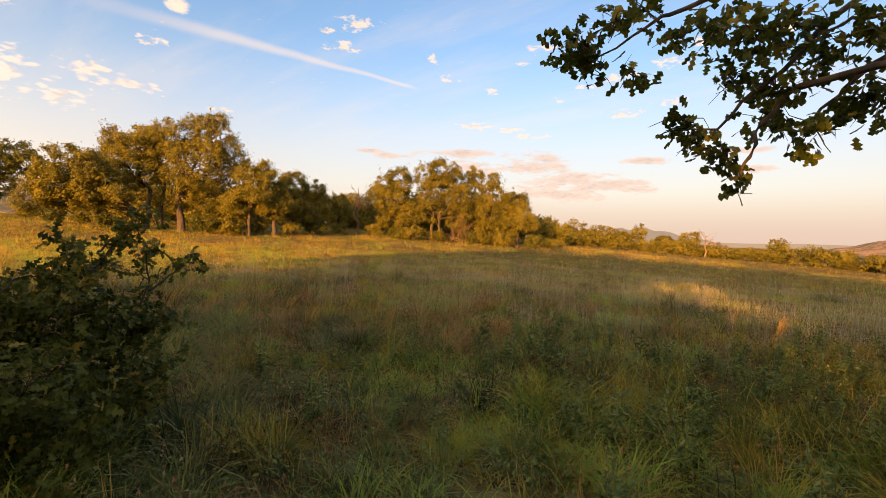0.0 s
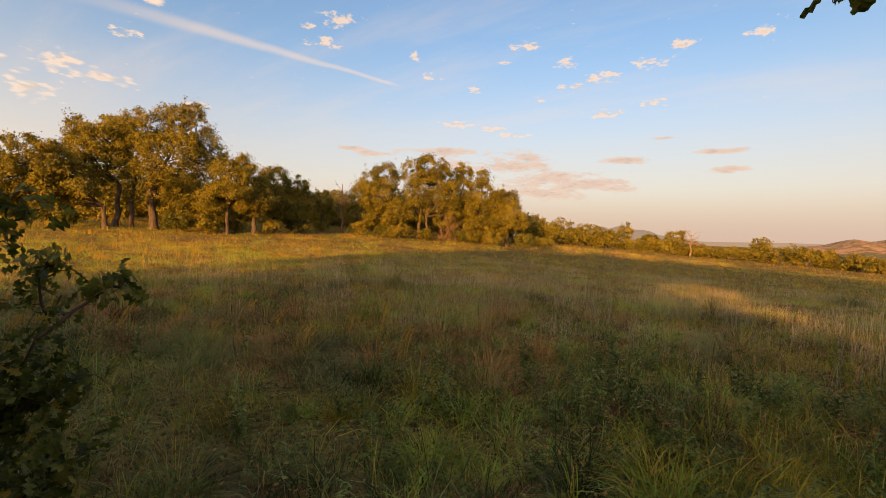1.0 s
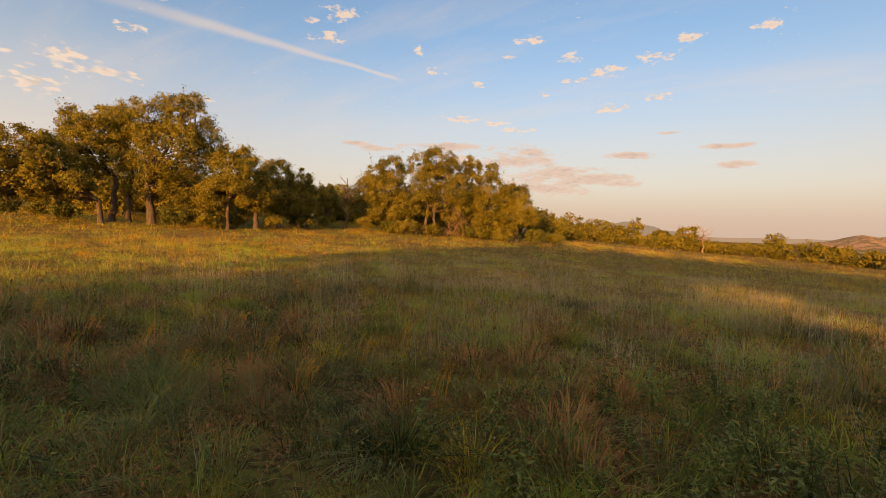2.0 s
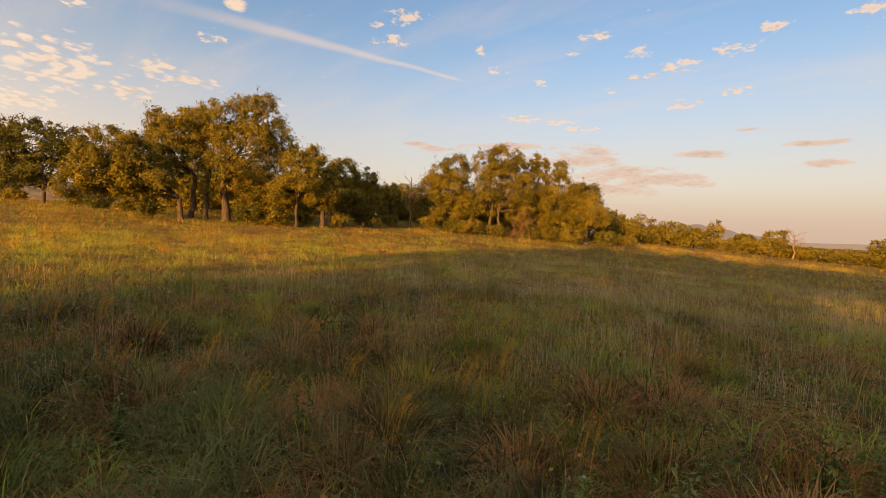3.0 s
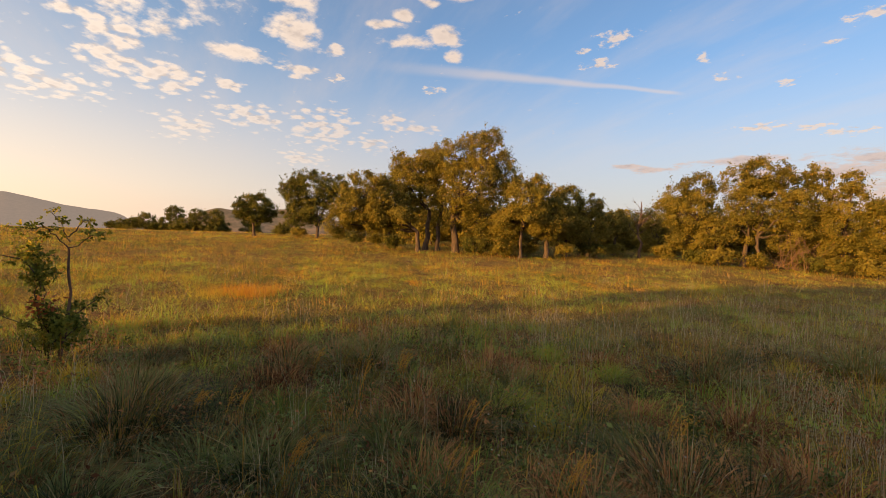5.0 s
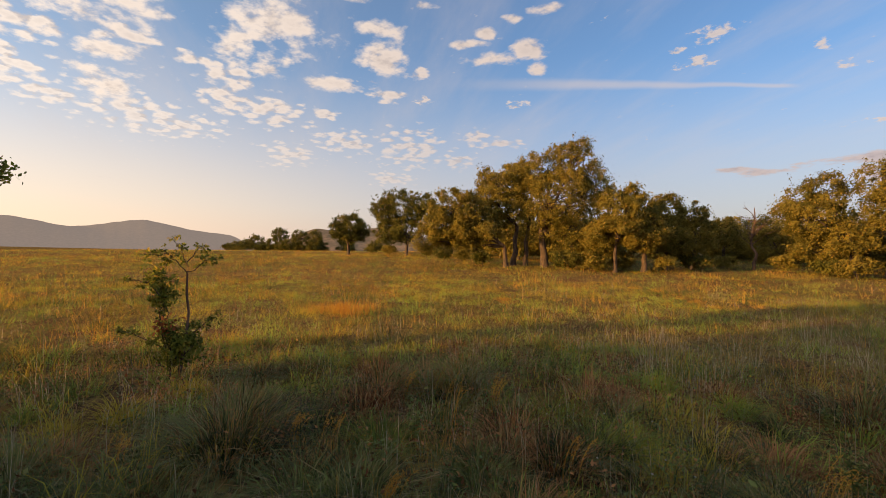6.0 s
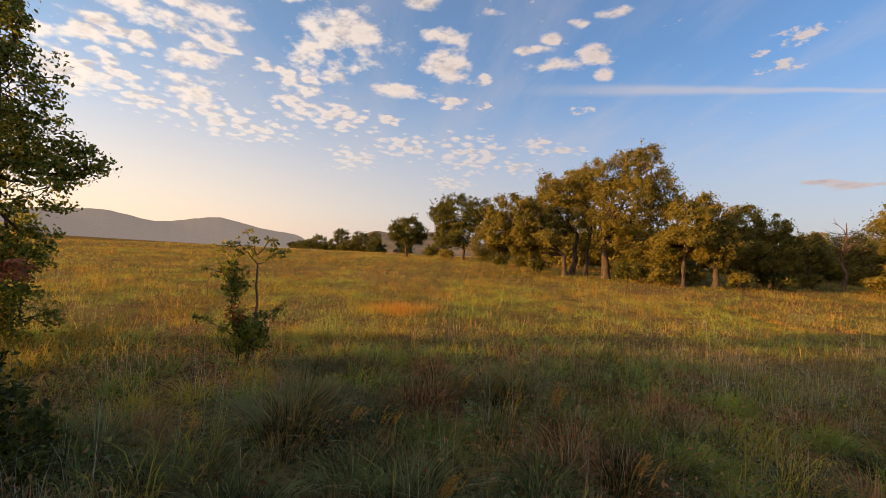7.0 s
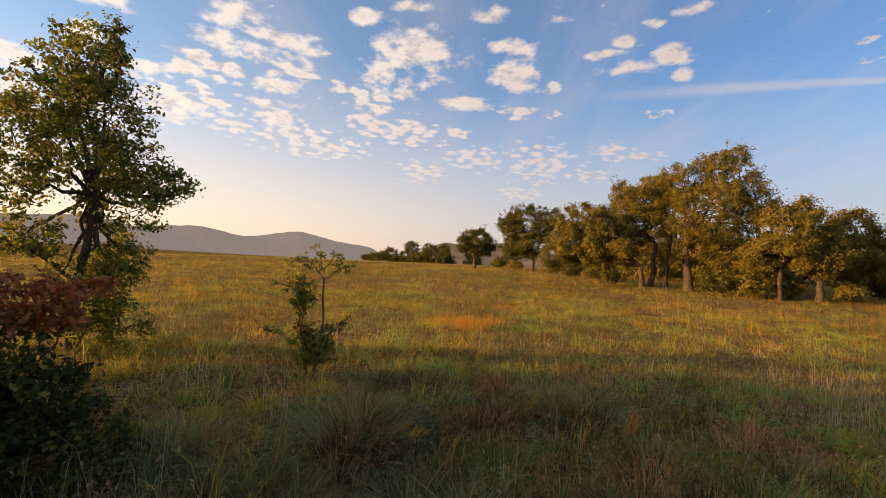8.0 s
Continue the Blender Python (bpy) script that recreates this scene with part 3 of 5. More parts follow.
plant("oak_tree", -15.3, 36.6, 21, [(0.3, 3.8, 1.3, 1.25), (1.0, 4.6, 0.8, 0.9), (0.0, 2.4, 1.4, 0.8), (-1.1, 2.2, 0.9, 0.8)], SUNLIT, "tree", 16, 17000, leaf=0.135, sprigs=0.9, plump=1.27, twigs=0.5, trunk=0.14, group=WOOD)
plant("oak_tree", -14.0, 38.4, 19, [(0.4, 3.0, 1.2, 1.0), (-0.1, 2.1, 1.25, 0.8)], SUNLIT, "tree", 17, 8500, leaf=0.135, sprigs=0.9, plump=1.27, twigs=0.5, trunk=0.2, group=WOOD)
plant("oak_tree", -13.5, 41.5, 16, [(0.15, 4.2, 0.9, 1.05), (-0.7, 3.6, 0.9, 0.9), (-0.2, 2.3, 1.4, 0.9), (0.6, 1.5, 1.0, 0.6)], SUNLIT, "tree", 18, 11900, leaf=0.135, sprigs=0.9, plump=1.27, twigs=0.5, trunk=0.17, mats=(OAK, BARK), group=WOOD)
plant("oak_tree", -12.2, 43.8, 13, [(-0.15, 3.8, 0.95, 0.9), (0.2, 2.3, 1.3, 1.1), (-0.6, 1.5, 1.0, 0.7)], SUNLIT, "tree", 19, 9350, leaf=0.135, sprigs=0.9, plump=1.27, twigs=0.5, trunk=0.16, mats=(OAK, BARK), group=WOOD)
plant("oak_tree", -11.3, 49.5, 11, [(-0.2, 2.7, 1.3, 1.1), (0.2, 1.4, 1.5, 0.8)], "low oak behind the dead tree", "tree", 20, 8500, leaf=0.15, sprigs=0.9, plump=1.27, twigs=0.5, trunk=0.17, mats=(OAK, BARK), group=WOOD)
plant("oak_tree", -8.3, 58.7, 6, [(-0.2, 1.4, 2.2, 1.4), (-1.5, 3.3, 1.3, 1.1), (1.5, 2.2, 1.4, 1.2)], "low oak in the gap of the wood", "tree", 21, 10200, leaf=0.15, sprigs=0.9, plump=1.27, twigs=0.5, trunk=0.18, mats=(OAK, BARK), group=WOOD)
plant("oak_tree", -3.2, 48.0, 0, [(-1.4, 5.7, 1.3, 1.2), (-2.9, 5.2, 1.3, 1.0), (-3.7, 4.1, 0.8, 0.9), (-2.0, 3.8, 1.8, 1.4), (-0.5, 2.5, 1.4, 1.2), (-1.8, 1.8, 1.5, 0.9)],
      "sunlit oak with side crown and leaning trunk", "tree", 22, 21250, leaf=0.135, sprigs=0.9, plump=1.27, twigs=0.5, trunk=0.24, fork=0.28, group=WOOD)
plant("oak_tree", -0.8, 48.9, -3, [(0.7, 6.9, 1.6, 1.3), (-1.0, 6.3, 1.2, 1.2), (1.7, 5.9, 1.3, 1.3), (0.2, 4.7, 2.3, 1.5), (2.7, 4.1, 1.0, 1.4), (-0.8, 2.8, 1.5, 1.1), (2.4, 2.2, 1.3, 1.2)],
      "tall sunlit oak in the middle of the grove", "tree", 23, 27625, leaf=0.135, sprigs=0.9, plump=1.27, twigs=0.5, trunk=0.19, fork=0.25, stems=[-0.6, 0.6], group=WOOD)
plant("oak_tree", 3.2, 50.5, -8, [(0.1, 6.9, 0.9, 1.1), (-0.2, 5.1, 1.3, 1.3), (-0.1, 3.0, 1.5, 1.4), (0.2, 1.4, 1.5, 0.9)], SUNLIT, "tree", 24, 15937, leaf=0.135, sprigs=0.9, plump=1.27, twigs=0.5, trunk=0.2, group=WOOD)
plant("oak_tree", 5.0, 50.3, -10, [(0.4, 6.5, 0.7, 0.9), (0.3, 4.8, 1.3, 1.3), (0.1, 2.8, 1.6, 1.4), (0.3, 1.3, 1.6, 0.8)], SUNLIT, "tree", 25, 15937, leaf=0.135, sprigs=0.9, plump=1.27, twigs=0.5, trunk=0.2, group=WOOD)
plant("oak_tree", 7.8, 48.7, -14, [(-0.4, 4.7, 1.2, 0.8), (-1.2, 3.6, 1.0, 1.1), (0.3, 3.3, 1.2, 1.1), (1.2, 2.3, 0.7, 0.8), (-0.3, 2.0, 1.3, 0.8)],
      "lower sunlit oak at the end of the grove", "tree", 26, 19125, leaf=0.135, sprigs=0.9, plump=1.27, twigs=0.5, trunk=0.2, group=WOOD)
rng = np.random.RandomState(31)
for i, (x, y, h, w) in enumerate([(-27.5, 44, 4.6, 2.2), (-24.0, 45, 4.2, 2.2), (-21, 47, 4.4, 2.2), (-31, 46, 3.8, 2.0), (-35, 47, 3.6, 2.0), (-13.0, 64, 4.0, 2.3), (-19.5, 60, 4.6, 2.4), (-9, 66, 3.6, 2.2),
                                 (-5.0, 64, 4.2, 2.4), (-4.5, 55, 4.8, 2.3), (-0.5, 57, 5.0, 2.4), (3.5, 58, 4.6, 2.4), (7.0, 58, 3.8, 2.2), (11.0, 58, 3.2, 2.2), (14.5, 63, 2.8, 2.2)]):
    az = math.degrees(math.atan2(-(x + 2), y - 4))
    plant("oak_tree", x, y, az, [(0, h * 0.72, w * 0.75, h * 0.28), (-w * 0.5, h * 0.45, w * 0.6, h * 0.3), (w * 0.5, h * 0.42, w * 0.6, h * 0.3), (0, h * 0.22, w, h * 0.22)],
          "shaded oak filling the back of the wood", "tree", 140 + i, 2900, leaf=0.28, clump=0.5, trunk=0.13, mats=(OAK, BARK), group="oaks in the wood")
back_oak = None
for x, y, s, turn in [(-30, 62, 1.0, 10), (-26, 68, 1.1, 80), (-21, 72, 1.0, 150), (-16, 76, 1.05, 220), (-11, 78, 1.0, 290), (-6, 80, 1.0, 330), (-1, 78, 0.95, 40), (4, 74, 0.9, 120), (-36, 60, 0.9, 200), (9, 70, 0.8, 260), (-42, 60, 0.85, 100), (-49, 62, 0.8, 20)]:
    if back_oak is None:
        back_oak = plant("oak_tree", x, y, 20, [(0, 3.4, 2.6, 1.3), (-1.8, 2.0, 2.0, 1.3), (1.8, 2.0, 2.0, 1.3), (0, 1.0, 3.0, 1.0)], "low dark oak deep in the wood", "tree", 160, 3600, leaf=0.3, clump=0.55, trunk=0.15,
                         mats=(OAK, BARK), group="oaks in the wood")
    else:
        copy_thing(back_oak, pose(x, y, float(land(x, y)), 0, 0, turn) @ Matrix.Diagonal((s, s, s, 1)))
for x, y, s, turn in [(-34, 55, 0.75, 15), (-29, 57, 0.7, 95), (-25, 61, 0.75, 140), (-19, 66, 0.75, 200), (-14, 70, 0.8, 250), (-8, 72, 0.8, 300), (-3, 71, 0.75, 30), (2, 68, 0.7, 110), (7, 65, 0.65, 170)]:
    copy_thing(back_oak, pose(x, y, float(land(x, y)) - 0.3, 0, 0, turn) @ Matrix.Diagonal((s * 1.3, s * 1.3, s * 0.8, 1)))
FAR = "oaks beyond the slope"
FARLABEL = "low sunlit oak beyond the falling slope"
for i, (x, y, az, lobes) in enumerate([
        (16.4, 70.1, -13, [(-0.7, 2.3, 1.7, 1.5), (0.4, 1.1, 1.8, 1.2)]), (22.1, 76.9, -16, [(-0.3, 2.5, 1.8, 1.3), (0.3, 1.2, 2.0, 1.1)]),
        (27.7, 79.3, -19, [(-0.8, 2.2, 2.0, 1.3), (1.3, 1.7, 2.2, 1.3)]), (33.5, 79.2, -23, [(0.0, 2.9, 1.1, 1.3), (-0.5, 1.2, 1.9, 1.2)]),
        (36.7, 77.8, -25, [(0.1, 1.6, 1.7, 1.0)]), (40.4, 75.9, -28, [(0.1, 2.4, 1.6, 1.2), (-0.7, 1.3, 1.6, 0.7)]), (51.7, 79.7, -33, [(0.0, 1.1, 2.2, 0.7)]),
        (57.0, 78.5, -36, [(-0.2, 2.8, 1.4, 1.1), (0.4, 1.7, 1.8, 1.0)]), (59.4, 74.1, -39, [(-0.4, 1.9, 1.7, 1.1), (1.5, 1.4, 1.7, 1.0)]),
        (18.0, 71.5, -14, [(0.0, 0.8, 2.4, 0.9), (1.5, 0.6, 2.0, 0.8)]), (24.0, 77.0, -17, [(0.0, 0.8, 2.6, 0.9), (-1.8, 0.7, 2.0, 0.8)]), (29.5, 78.0, -20, [(0.0, 0.8, 2.6, 0.9), (-1.8, 0.7, 2.0, 0.8)]), (34.5, 77.0, -24, [(0.0, 0.7, 2.4, 0.9), (1.6, 0.6, 1.8, 0.8)]),
        (39.0, 76.0, -27, [(0.0, 0.8, 2.2, 0.9), (-1.5, 1.2, 1.6, 0.8)]), (48.5, 79.0, -32, [(0.0, 0.6, 2.4, 0.8), (1.6, 0.5, 1.8, 0.7)]), (54.2, 78.5, -35, [(0.0, 0.9, 2.4, 1.0), (1.2, 1.2, 1.6, 0.8)]), (57.8, 76.0, -37, [(0.0, 0.8, 2.6, 1.0), (-1.2, 0.7, 2.0, 0.9)]),
        (60.5, 72.8, -40, [(0.0, 0.7, 2.4, 1.0), (1.6, 0.8, 1.8, 0.8)]), (62.4, 69.5, -42, [(0.0, 0.7, 2.2, 0.9), (1.5, 0.6, 1.8, 0.8)]), (64.0, 64.5, -45, [(0.0, 0.7, 2.2, 0.8), (1.5, 0.6, 1.8, 0.7)]), (43.5, 78.5, -29, [(0.0, 0.6, 2.2, 0.8), (1.5, 0.6, 1.8, 0.7)]),
        (19.2, 74.0, -14, [(0.0, 1.6, 2.0, 1.2)]), (25.0, 79.0, -18, [(0.0, 1.5, 2.0, 1.1)]), (30.8, 80.0, -21, [(0.0, 1.5, 2.0, 1.1)]), (46.0, 79.0, -30, [(0.0, 0.9, 2.2, 0.8)]), (62.1, 71.9, -41, [(0.1, 1.5, 1.3, 1.0)]), (62.9, 67.1, -43, [(0.0, 1.3, 1.3, 1.0), (1.8, 1.0, 1.3, 0.9)])]):
    plant("oak_tree", x, y, az, lobes, FARLABEL, "tree", 400 + i, 1500, leaf=0.29, clump=0.42, trunk=0.1, group=FAR)
for i, (x, y, az, lobes) in enumerate([
        (-142.1, 83.9, 60, [(-0.4, 4.9, 3.1, 3.4)]), (-150.1, 79.6, 63, [(-0.7, 3.0, 3.6, 2.4)]), (-134.6, 86.7, 58, [(-0.4, 4.0, 3.5, 2.9)]),
        (-128.3, 87.3, 57, [(0.2, 4.0, 2.6, 2.8)]), (-162.2, 77.4, 66, [(0.0, 1.4, 3.7, 1.2)]), (-125.0, 97.0, 53, [(0.2, 2.9, 3.5, 2.0)]), (-118.0, 105.0, 49, [(0.2, 2.9, 3.7, 2.0)]), (-146, 82, 61, [(0, 2.4, 3.7, 1.9)]), (-138, 85, 59, [(0, 2.4, 3.7, 1.8)]), (-155, 78, 64, [(0, 2.2, 4.0, 1.5)]), (-131, 90, 56, [(0, 2.4, 3.5, 1.6)])]):
    plant("oak_tree", x, y, az, lobes + [(0, 1.0, lobes[0][2] * 1.1, 1.3)], "distant dark oak at the far end of the meadow", "tree", 60 + i, 2300, leaf=0.42, clump=0.75, trunk=0.2, plump=0.92, mats=(OAK_DARK, BARK), group="far tree line")


# ---- the trees behind the walk, which keep the near meadow in shade ----
def make_shade_row():
    rng = np.random.RandomState(5)
    first = None
    for i, (p, q, size) in enumerate([(-8.8, -9, 0.9), (-6.5, -7, 1.05), (-2.2, -9.5, 1.1), (-1.9, -8, 0.95), (5.9, -9.5, 0.95), (9.0, -10, 1.05), (11.5, -7.5, 1.05),
                                      (15.2, -9, 1.15), (20.0, -10, 1.0)]):
        x, y = 0.929 * p + 0.37 * q, -0.37 * p + 0.929 * q
        if first is None:
            first = plant("oak_tree", x, y, 158, [(0, 6.6, 1.9, 1.3), (-1.5, 5.2, 1.8, 1.4), (1.5, 5.0, 1.8, 1.5), (0, 3.6, 2.4, 1.5), (-1.6, 2.4, 1.6, 1.2), (1.7, 2.3, 1.5, 1.2), (0.2, 1.3, 2.2, 0.9)],
                          "dense oak in the row behind the meadow", "tree", 90, 2600, leaf=0.46, clump=0.6, trunk=0.26, mats=(OAK_DARK, BARK), group="oaks behind")
        else:
            copy_thing(first, pose(x, y, float(land(x, y)) - 0.05, 0, 0, rng.uniform(-25, 25)) @ Matrix.Diagonal((size, size, size, 1)))


make_shade_row()
# unseen fillers, added to stop or thin the low sun through the row
plant("oak_tree", 0.929 * 1.7 - 0.37 * 8.5, -0.37 * 1.7 - 0.929 * 8.5, 158, [(0, 6.6, 1.9, 1.0), (-1.6, 5.6, 1.8, 0.9), (1.6, 5.5, 1.8, 0.9), (0, 5.0, 2.4, 0.8)], "high-crowned oak behind, unseen, added to pass sun below its crown", "tree", 91, 3400,
      leaf=0.4, clump=0.6, trunk=0.2, fork=0.55, mats=(OAK_DARK, BARK), group="oaks behind")
plant("thicket", 0.929 * 4.6 - 0.37 * 7.5, -0.37 * 4.6 - 0.929 * 7.5, 158, [(0, 2.2, 1.5, 1.6), (-1.0, 1.2, 1.4, 1.2), (0.8, 1.2, 1.2, 1.2), (0.2, 3.6, 1.2, 1.0)], "dense oak thicket behind, unseen, added to stop sun leaks", "shrub", 190, 1900, leaf=0.24, clump=0.4, trunk=0.05, mats=(OAK_DARK, BARK), group="thickets behind")
plant("thicket", 0.929 * 2.0 - 0.37 * 7.0, -0.37 * 2.0 - 0.929 * 7.0, 158, [(0, 2.6, 1.5, 1.5), (-0.8, 1.2, 1.2, 1.1), (0.9, 1.2, 1.2, 1.1)], "thin oak thicket behind, unseen, added to dapple the sun", "shrub", 191, 1150, leaf=0.2, clump=0.5, trunk=0.05, mats=(OAK_DARK, BARK), group="thickets behind")
for i, (p, q, h) in enumerate([(-8.6, -6.0, 2.4), (-8.0, -8.5, 2.8), (-4.6, -6.5, 2.6), (-2.6, -7.5, 2.4), (-0.2, -6.5, 2.6), (8.4, -7, 2.6), (12.8, -8, 2.8), (17.5, -8, 2.6)]):
    plant("thicket", 0.929 * p + 0.37 * q, -0.37 * p + 0.929 * q, 158, [(0, h * 0.55, 1.7, h * 0.5), (-1.0, h * 0.35, 1.4, h * 0.36), (1.0, h * 0.35, 1.4, h * 0.36)],
          "dense oak thicket behind, unseen, added to stop sun leaks", "shrub", 170 + i, 1800, leaf=0.24, clump=0.4, trunk=0.05, mats=(OAK_DARK, BARK), group="thickets behind")
# added out of view to cut the sky light on the near left ground
plant("thicket", -6.7, 1.9, 158, [(0, 1.5, 1.4, 1.3), (-0.9, 0.9, 1.1, 0.9), (0.9, 0.9, 1.1, 0.9)], "dense oak thicket, unseen, added to darken the near left ground", "shrub", 192, 1500, leaf=0.2, clump=0.35, trunk=0.05, mats=(OAK_DARK, BARK), group="thickets behind")


# ---- dead tree, pale snag, brush ----
def dead_tree(x, y, height, label, seed, mat, trunk, spread):
    rng = np.random.RandomState(seed)
    thing = tagged(new("dead_tree"), label, "dead tree")
    thing.location = (x, y, float(land(x, y)) - 0.05)
    v, t = [], []
    top = np.array([rng.uniform(-0.2, 0.2), 0, height])
    path = crooked(rng, (0, 0, 0), top, 9, 0.025)
    tube(path, np.linspace(trunk, trunk * 0.22, 9), 8, v, t)
    for i in range(13):
        k = rng.uniform(0.4, 0.98)
        a = np.array([np.interp(k * 8, range(9), path[:, c]) for c in range(3)])
        turn = rng.uniform(0, 6.28)
        out = np.array([math.cos(turn), math.sin(turn), rng.uniform(0.3, 1.2)]) * height * spread * (1.15 - 0.6 * k)
        arm = crooked(rng, a, a + out, 6, 0.09)
        tube(arm, np.linspace(trunk * 0.32, trunk * 0.06, 6), 5, v, t)
        for _ in range(3):
            b = arm[rng.randint(2, 6)]
            d = out * 0.4 + rng.normal(0, 0.12 * height * spread * 2, 3)
            tube(crooked(rng, b, b + d, 4, 0.1), np.linspace(trunk * 0.13, trunk * 0.02, 4), 4, v, t)
    part("trunk", np_mesh("trunk", np.concatenate(v), np.concatenate(t), mat, True), thing)


dead_tree(-8.9, 48.0, 4.9, "bare grey dead tree with broken upright branches", 3, DEAD, 0.13, 0.24)
dead_tree(43.0, 76.0, 3.6, "pale bare twisted snag at the slope's edge", 8, SNAG, 0.14, 0.5)


def brush(x, y, seed):
    """A tangle of bare brown boughs under the grove."""
    rng = np.random.RandomState(seed)
    thing = tagged(new("fallen_boughs"), "tangle of bare reddish-brown dead boughs among the oaks", "dead wood")
    thing.location = (x, y, float(land(x, y)))
    v, t = [], []
    for i in range(34):
        a = rng.normal(0, 0.5, 3) * [1.2, 0.6, 0] + [0, 0, rng.uniform(0, 0.6)]
        d = np.array([rng.normal(0, 1.0), rng.normal(0, 0.5), rng.uniform(0.3, 2.6)])
        arm = crooked(rng, a, a + d, 6, 0.07)
        tube(arm, np.linspace(0.035, 0.006, 6), 4, v, t)
        for _ in range(3):
            b = arm[rng.randint(2, 6)]
            tube(crooked(rng, b, b + rng.normal(0, 0.35, 3) + [0, 0, 0.15], 4, 0.1), np.linspace(0.014, 0.004, 4), 3, v, t)
    part("bough_tangle", np_mesh("bough_tangle", np.concatenate(v), np.concatenate(t), TWIG, True), thing)


brush(1.6, 47.6, 4)

# low shrubs at the foot of the wood
rng = np.random.RandomState(77)
for i, (x, y) in enumerate([(-18.5, 35.6), (-17.0, 36.5), (-15.5, 38.5), (-24.5, 34.0), (-26.5, 36.0), (-29.0, 37.0), (-12.5, 44.0), (-10.5, 47.0), (-7.0, 47.5), (-4.6, 46.4),
                            (-3.0, 45.8), (-0.6, 46.3), (2.6, 47.5), (4.2, 47.2), (6.2, 46.6), (9.6, 48.0), (11.5, 50.5), (13.5, 55.0), (-31.5, 37.5), (-36.0, 40.0), (-43.0, 41.0), (-48.0, 43.0), (-16.6, 36.0), (-12.9, 39.6), (-11.4, 43.0)]):
    s = rng.uniform(0.6, 1.15) * (1.35 if 8 < i < 17 else 1.0)
    plant("shrub", x, y, 0, [(0, 0.5 * s, 0.9 * s, 0.5 * s), (rng.uniform(-0.7, 0.7), 0.4, 0.6 * s, 0.4 * s)], "low leafy shrub at the foot of the oaks", "shrub", 120 + i,
          1100, leaf=0.15, clump=0.3, trunk=0.03, fork=0.3, group="shrubs under the oaks", mats=(OAK if i % 3 else OAK_DARK, BARK))

# ---- near trees ----
YOUNG_BOUGHS = [[(-0.16, 4.0), (-0.22, 4.68), (-0.31, 4.82)], [(0.1, 4.2), (0.16, 4.86), (0.24, 5.1)], [(0.2, 4.0), (0.3, 4.4), (0.32, 4.7)], [(-0.4, 3.9), (-0.78, 4.24)], [(0.5, 2.7), (1.09, 2.94), (1.31, 3.03)],
                [(0.5, 2.5), (1.0, 2.55), (1.27, 2.74)], [(0.1, 0.2), (0.29, 0.83), (0.37, 1.52)], [(0.0, 1.2), (-0.5, 1.6), (-1.1, 1.75)]]
plant("young_oak", -12.2, 4.7, 95, [(-0.11, 4.29, 0.51, 0.51), (0.11, 4.75, 0.23, 0.4), (-0.34, 3.73, 0.62, 0.51), (0.17, 3.73, 0.56, 0.56), (-0.68, 3.16, 0.56, 0.45), (0.0, 2.94, 0.73, 0.51), (0.56, 3.05, 0.47, 0.36),
                                   (1.02, 2.77, 0.36, 0.27), (0.51, 2.32, 0.51, 0.34), (-0.79, 2.49, 0.45, 0.36), (-0.56, 1.81, 0.45, 0.25), (0.4, 1.69, 0.34, 0.4), (0.4, 1.07, 0.4, 0.4), (0.17, 0.56, 0.4, 0.35), (-0.2, 1.2, 0.4, 0.35), (0.55, 1.45, 0.4, 0.3), (0.6, 0.4, 0.4, 0.25)],
      "young oak with airy green crown lit gold from one side", "tree", 201, 17000, leaf=0.06, clump=0.17, template=SIMPLE, mats=(OAK_LIT, BARK), trunk=0.07, fork=0.45, stems=[0.0], fill=0.6, plump=1.3, twigs=0.7, sprigs=1.5, boughs=YOUNG_BOUGHS, bough_leaves=14)
plant("withered_shrub", -7.9, 4.75, 98, [(-0.1, 1.33, 0.32, 0.16), (0.25, 1.38, 0.2, 0.12), (-0.5, 1.3, 0.4, 0.2), (0.1, 1.2, 0.28, 0.12), (0.42, 1.42, 0.13, 0.07)], "oak sprout with withered red-brown leaves", "shrub",
      202, 1500, leaf=0.06, clump=0.12, template=LOBED, mats=(OAK_RED, BARK), trunk=0.018, fork=0.4, stems=[-0.3, 0.1], fill=0.7)
plant("oak_shrub", -7.7, 4.75, 98, [(-0.1, 0.85, 0.4, 0.35), (-0.1, 0.45, 0.4, 0.3), (0.12, 0.6, 0.2, 0.3), (-0.6, 0.7, 0.5, 0.5), (0.3, 0.65, 0.3, 0.3), (0.35, 0.35, 0.35, 0.3), (0.6, 0.28, 0.3, 0.22)], "green oak shrub, its leaves darkened for the shade", "shrub",
      203, 4800, leaf=0.06, clump=0.13, template=SIMPLE, mats=(OAK_SHADED, BARK), trunk=0.02, fork=0.3, stems=[-0.4, 0.0], fill=0.6)
SAPLING_BOUGHS = [[(0.11, 1.39), (0.0, 1.54), (-0.12, 1.63), (-0.3, 1.62), (-0.41, 1.62)], [(0.12, 1.47), (0.03, 1.7), (-0.05, 1.82)], [(0.11, 1.39), (0.27, 1.5), (0.38, 1.59), (0.48, 1.59)], [(0.11, 1.55), (0.25, 1.73), (0.36, 1.74)],
                  [(-0.18, 1.03), (-0.06, 1.1), (0.03, 1.12)], [(-0.19, 1.15), (-0.31, 1.3), (-0.37, 1.41)], [(-0.19, 1.18), (-0.1, 1.32), (-0.01, 1.31)], [(-0.21, 1.3), (-0.14, 1.46), (-0.11, 1.54)], [(-0.31, 1.28), (-0.43, 1.32), (-0.52, 1.3)]]
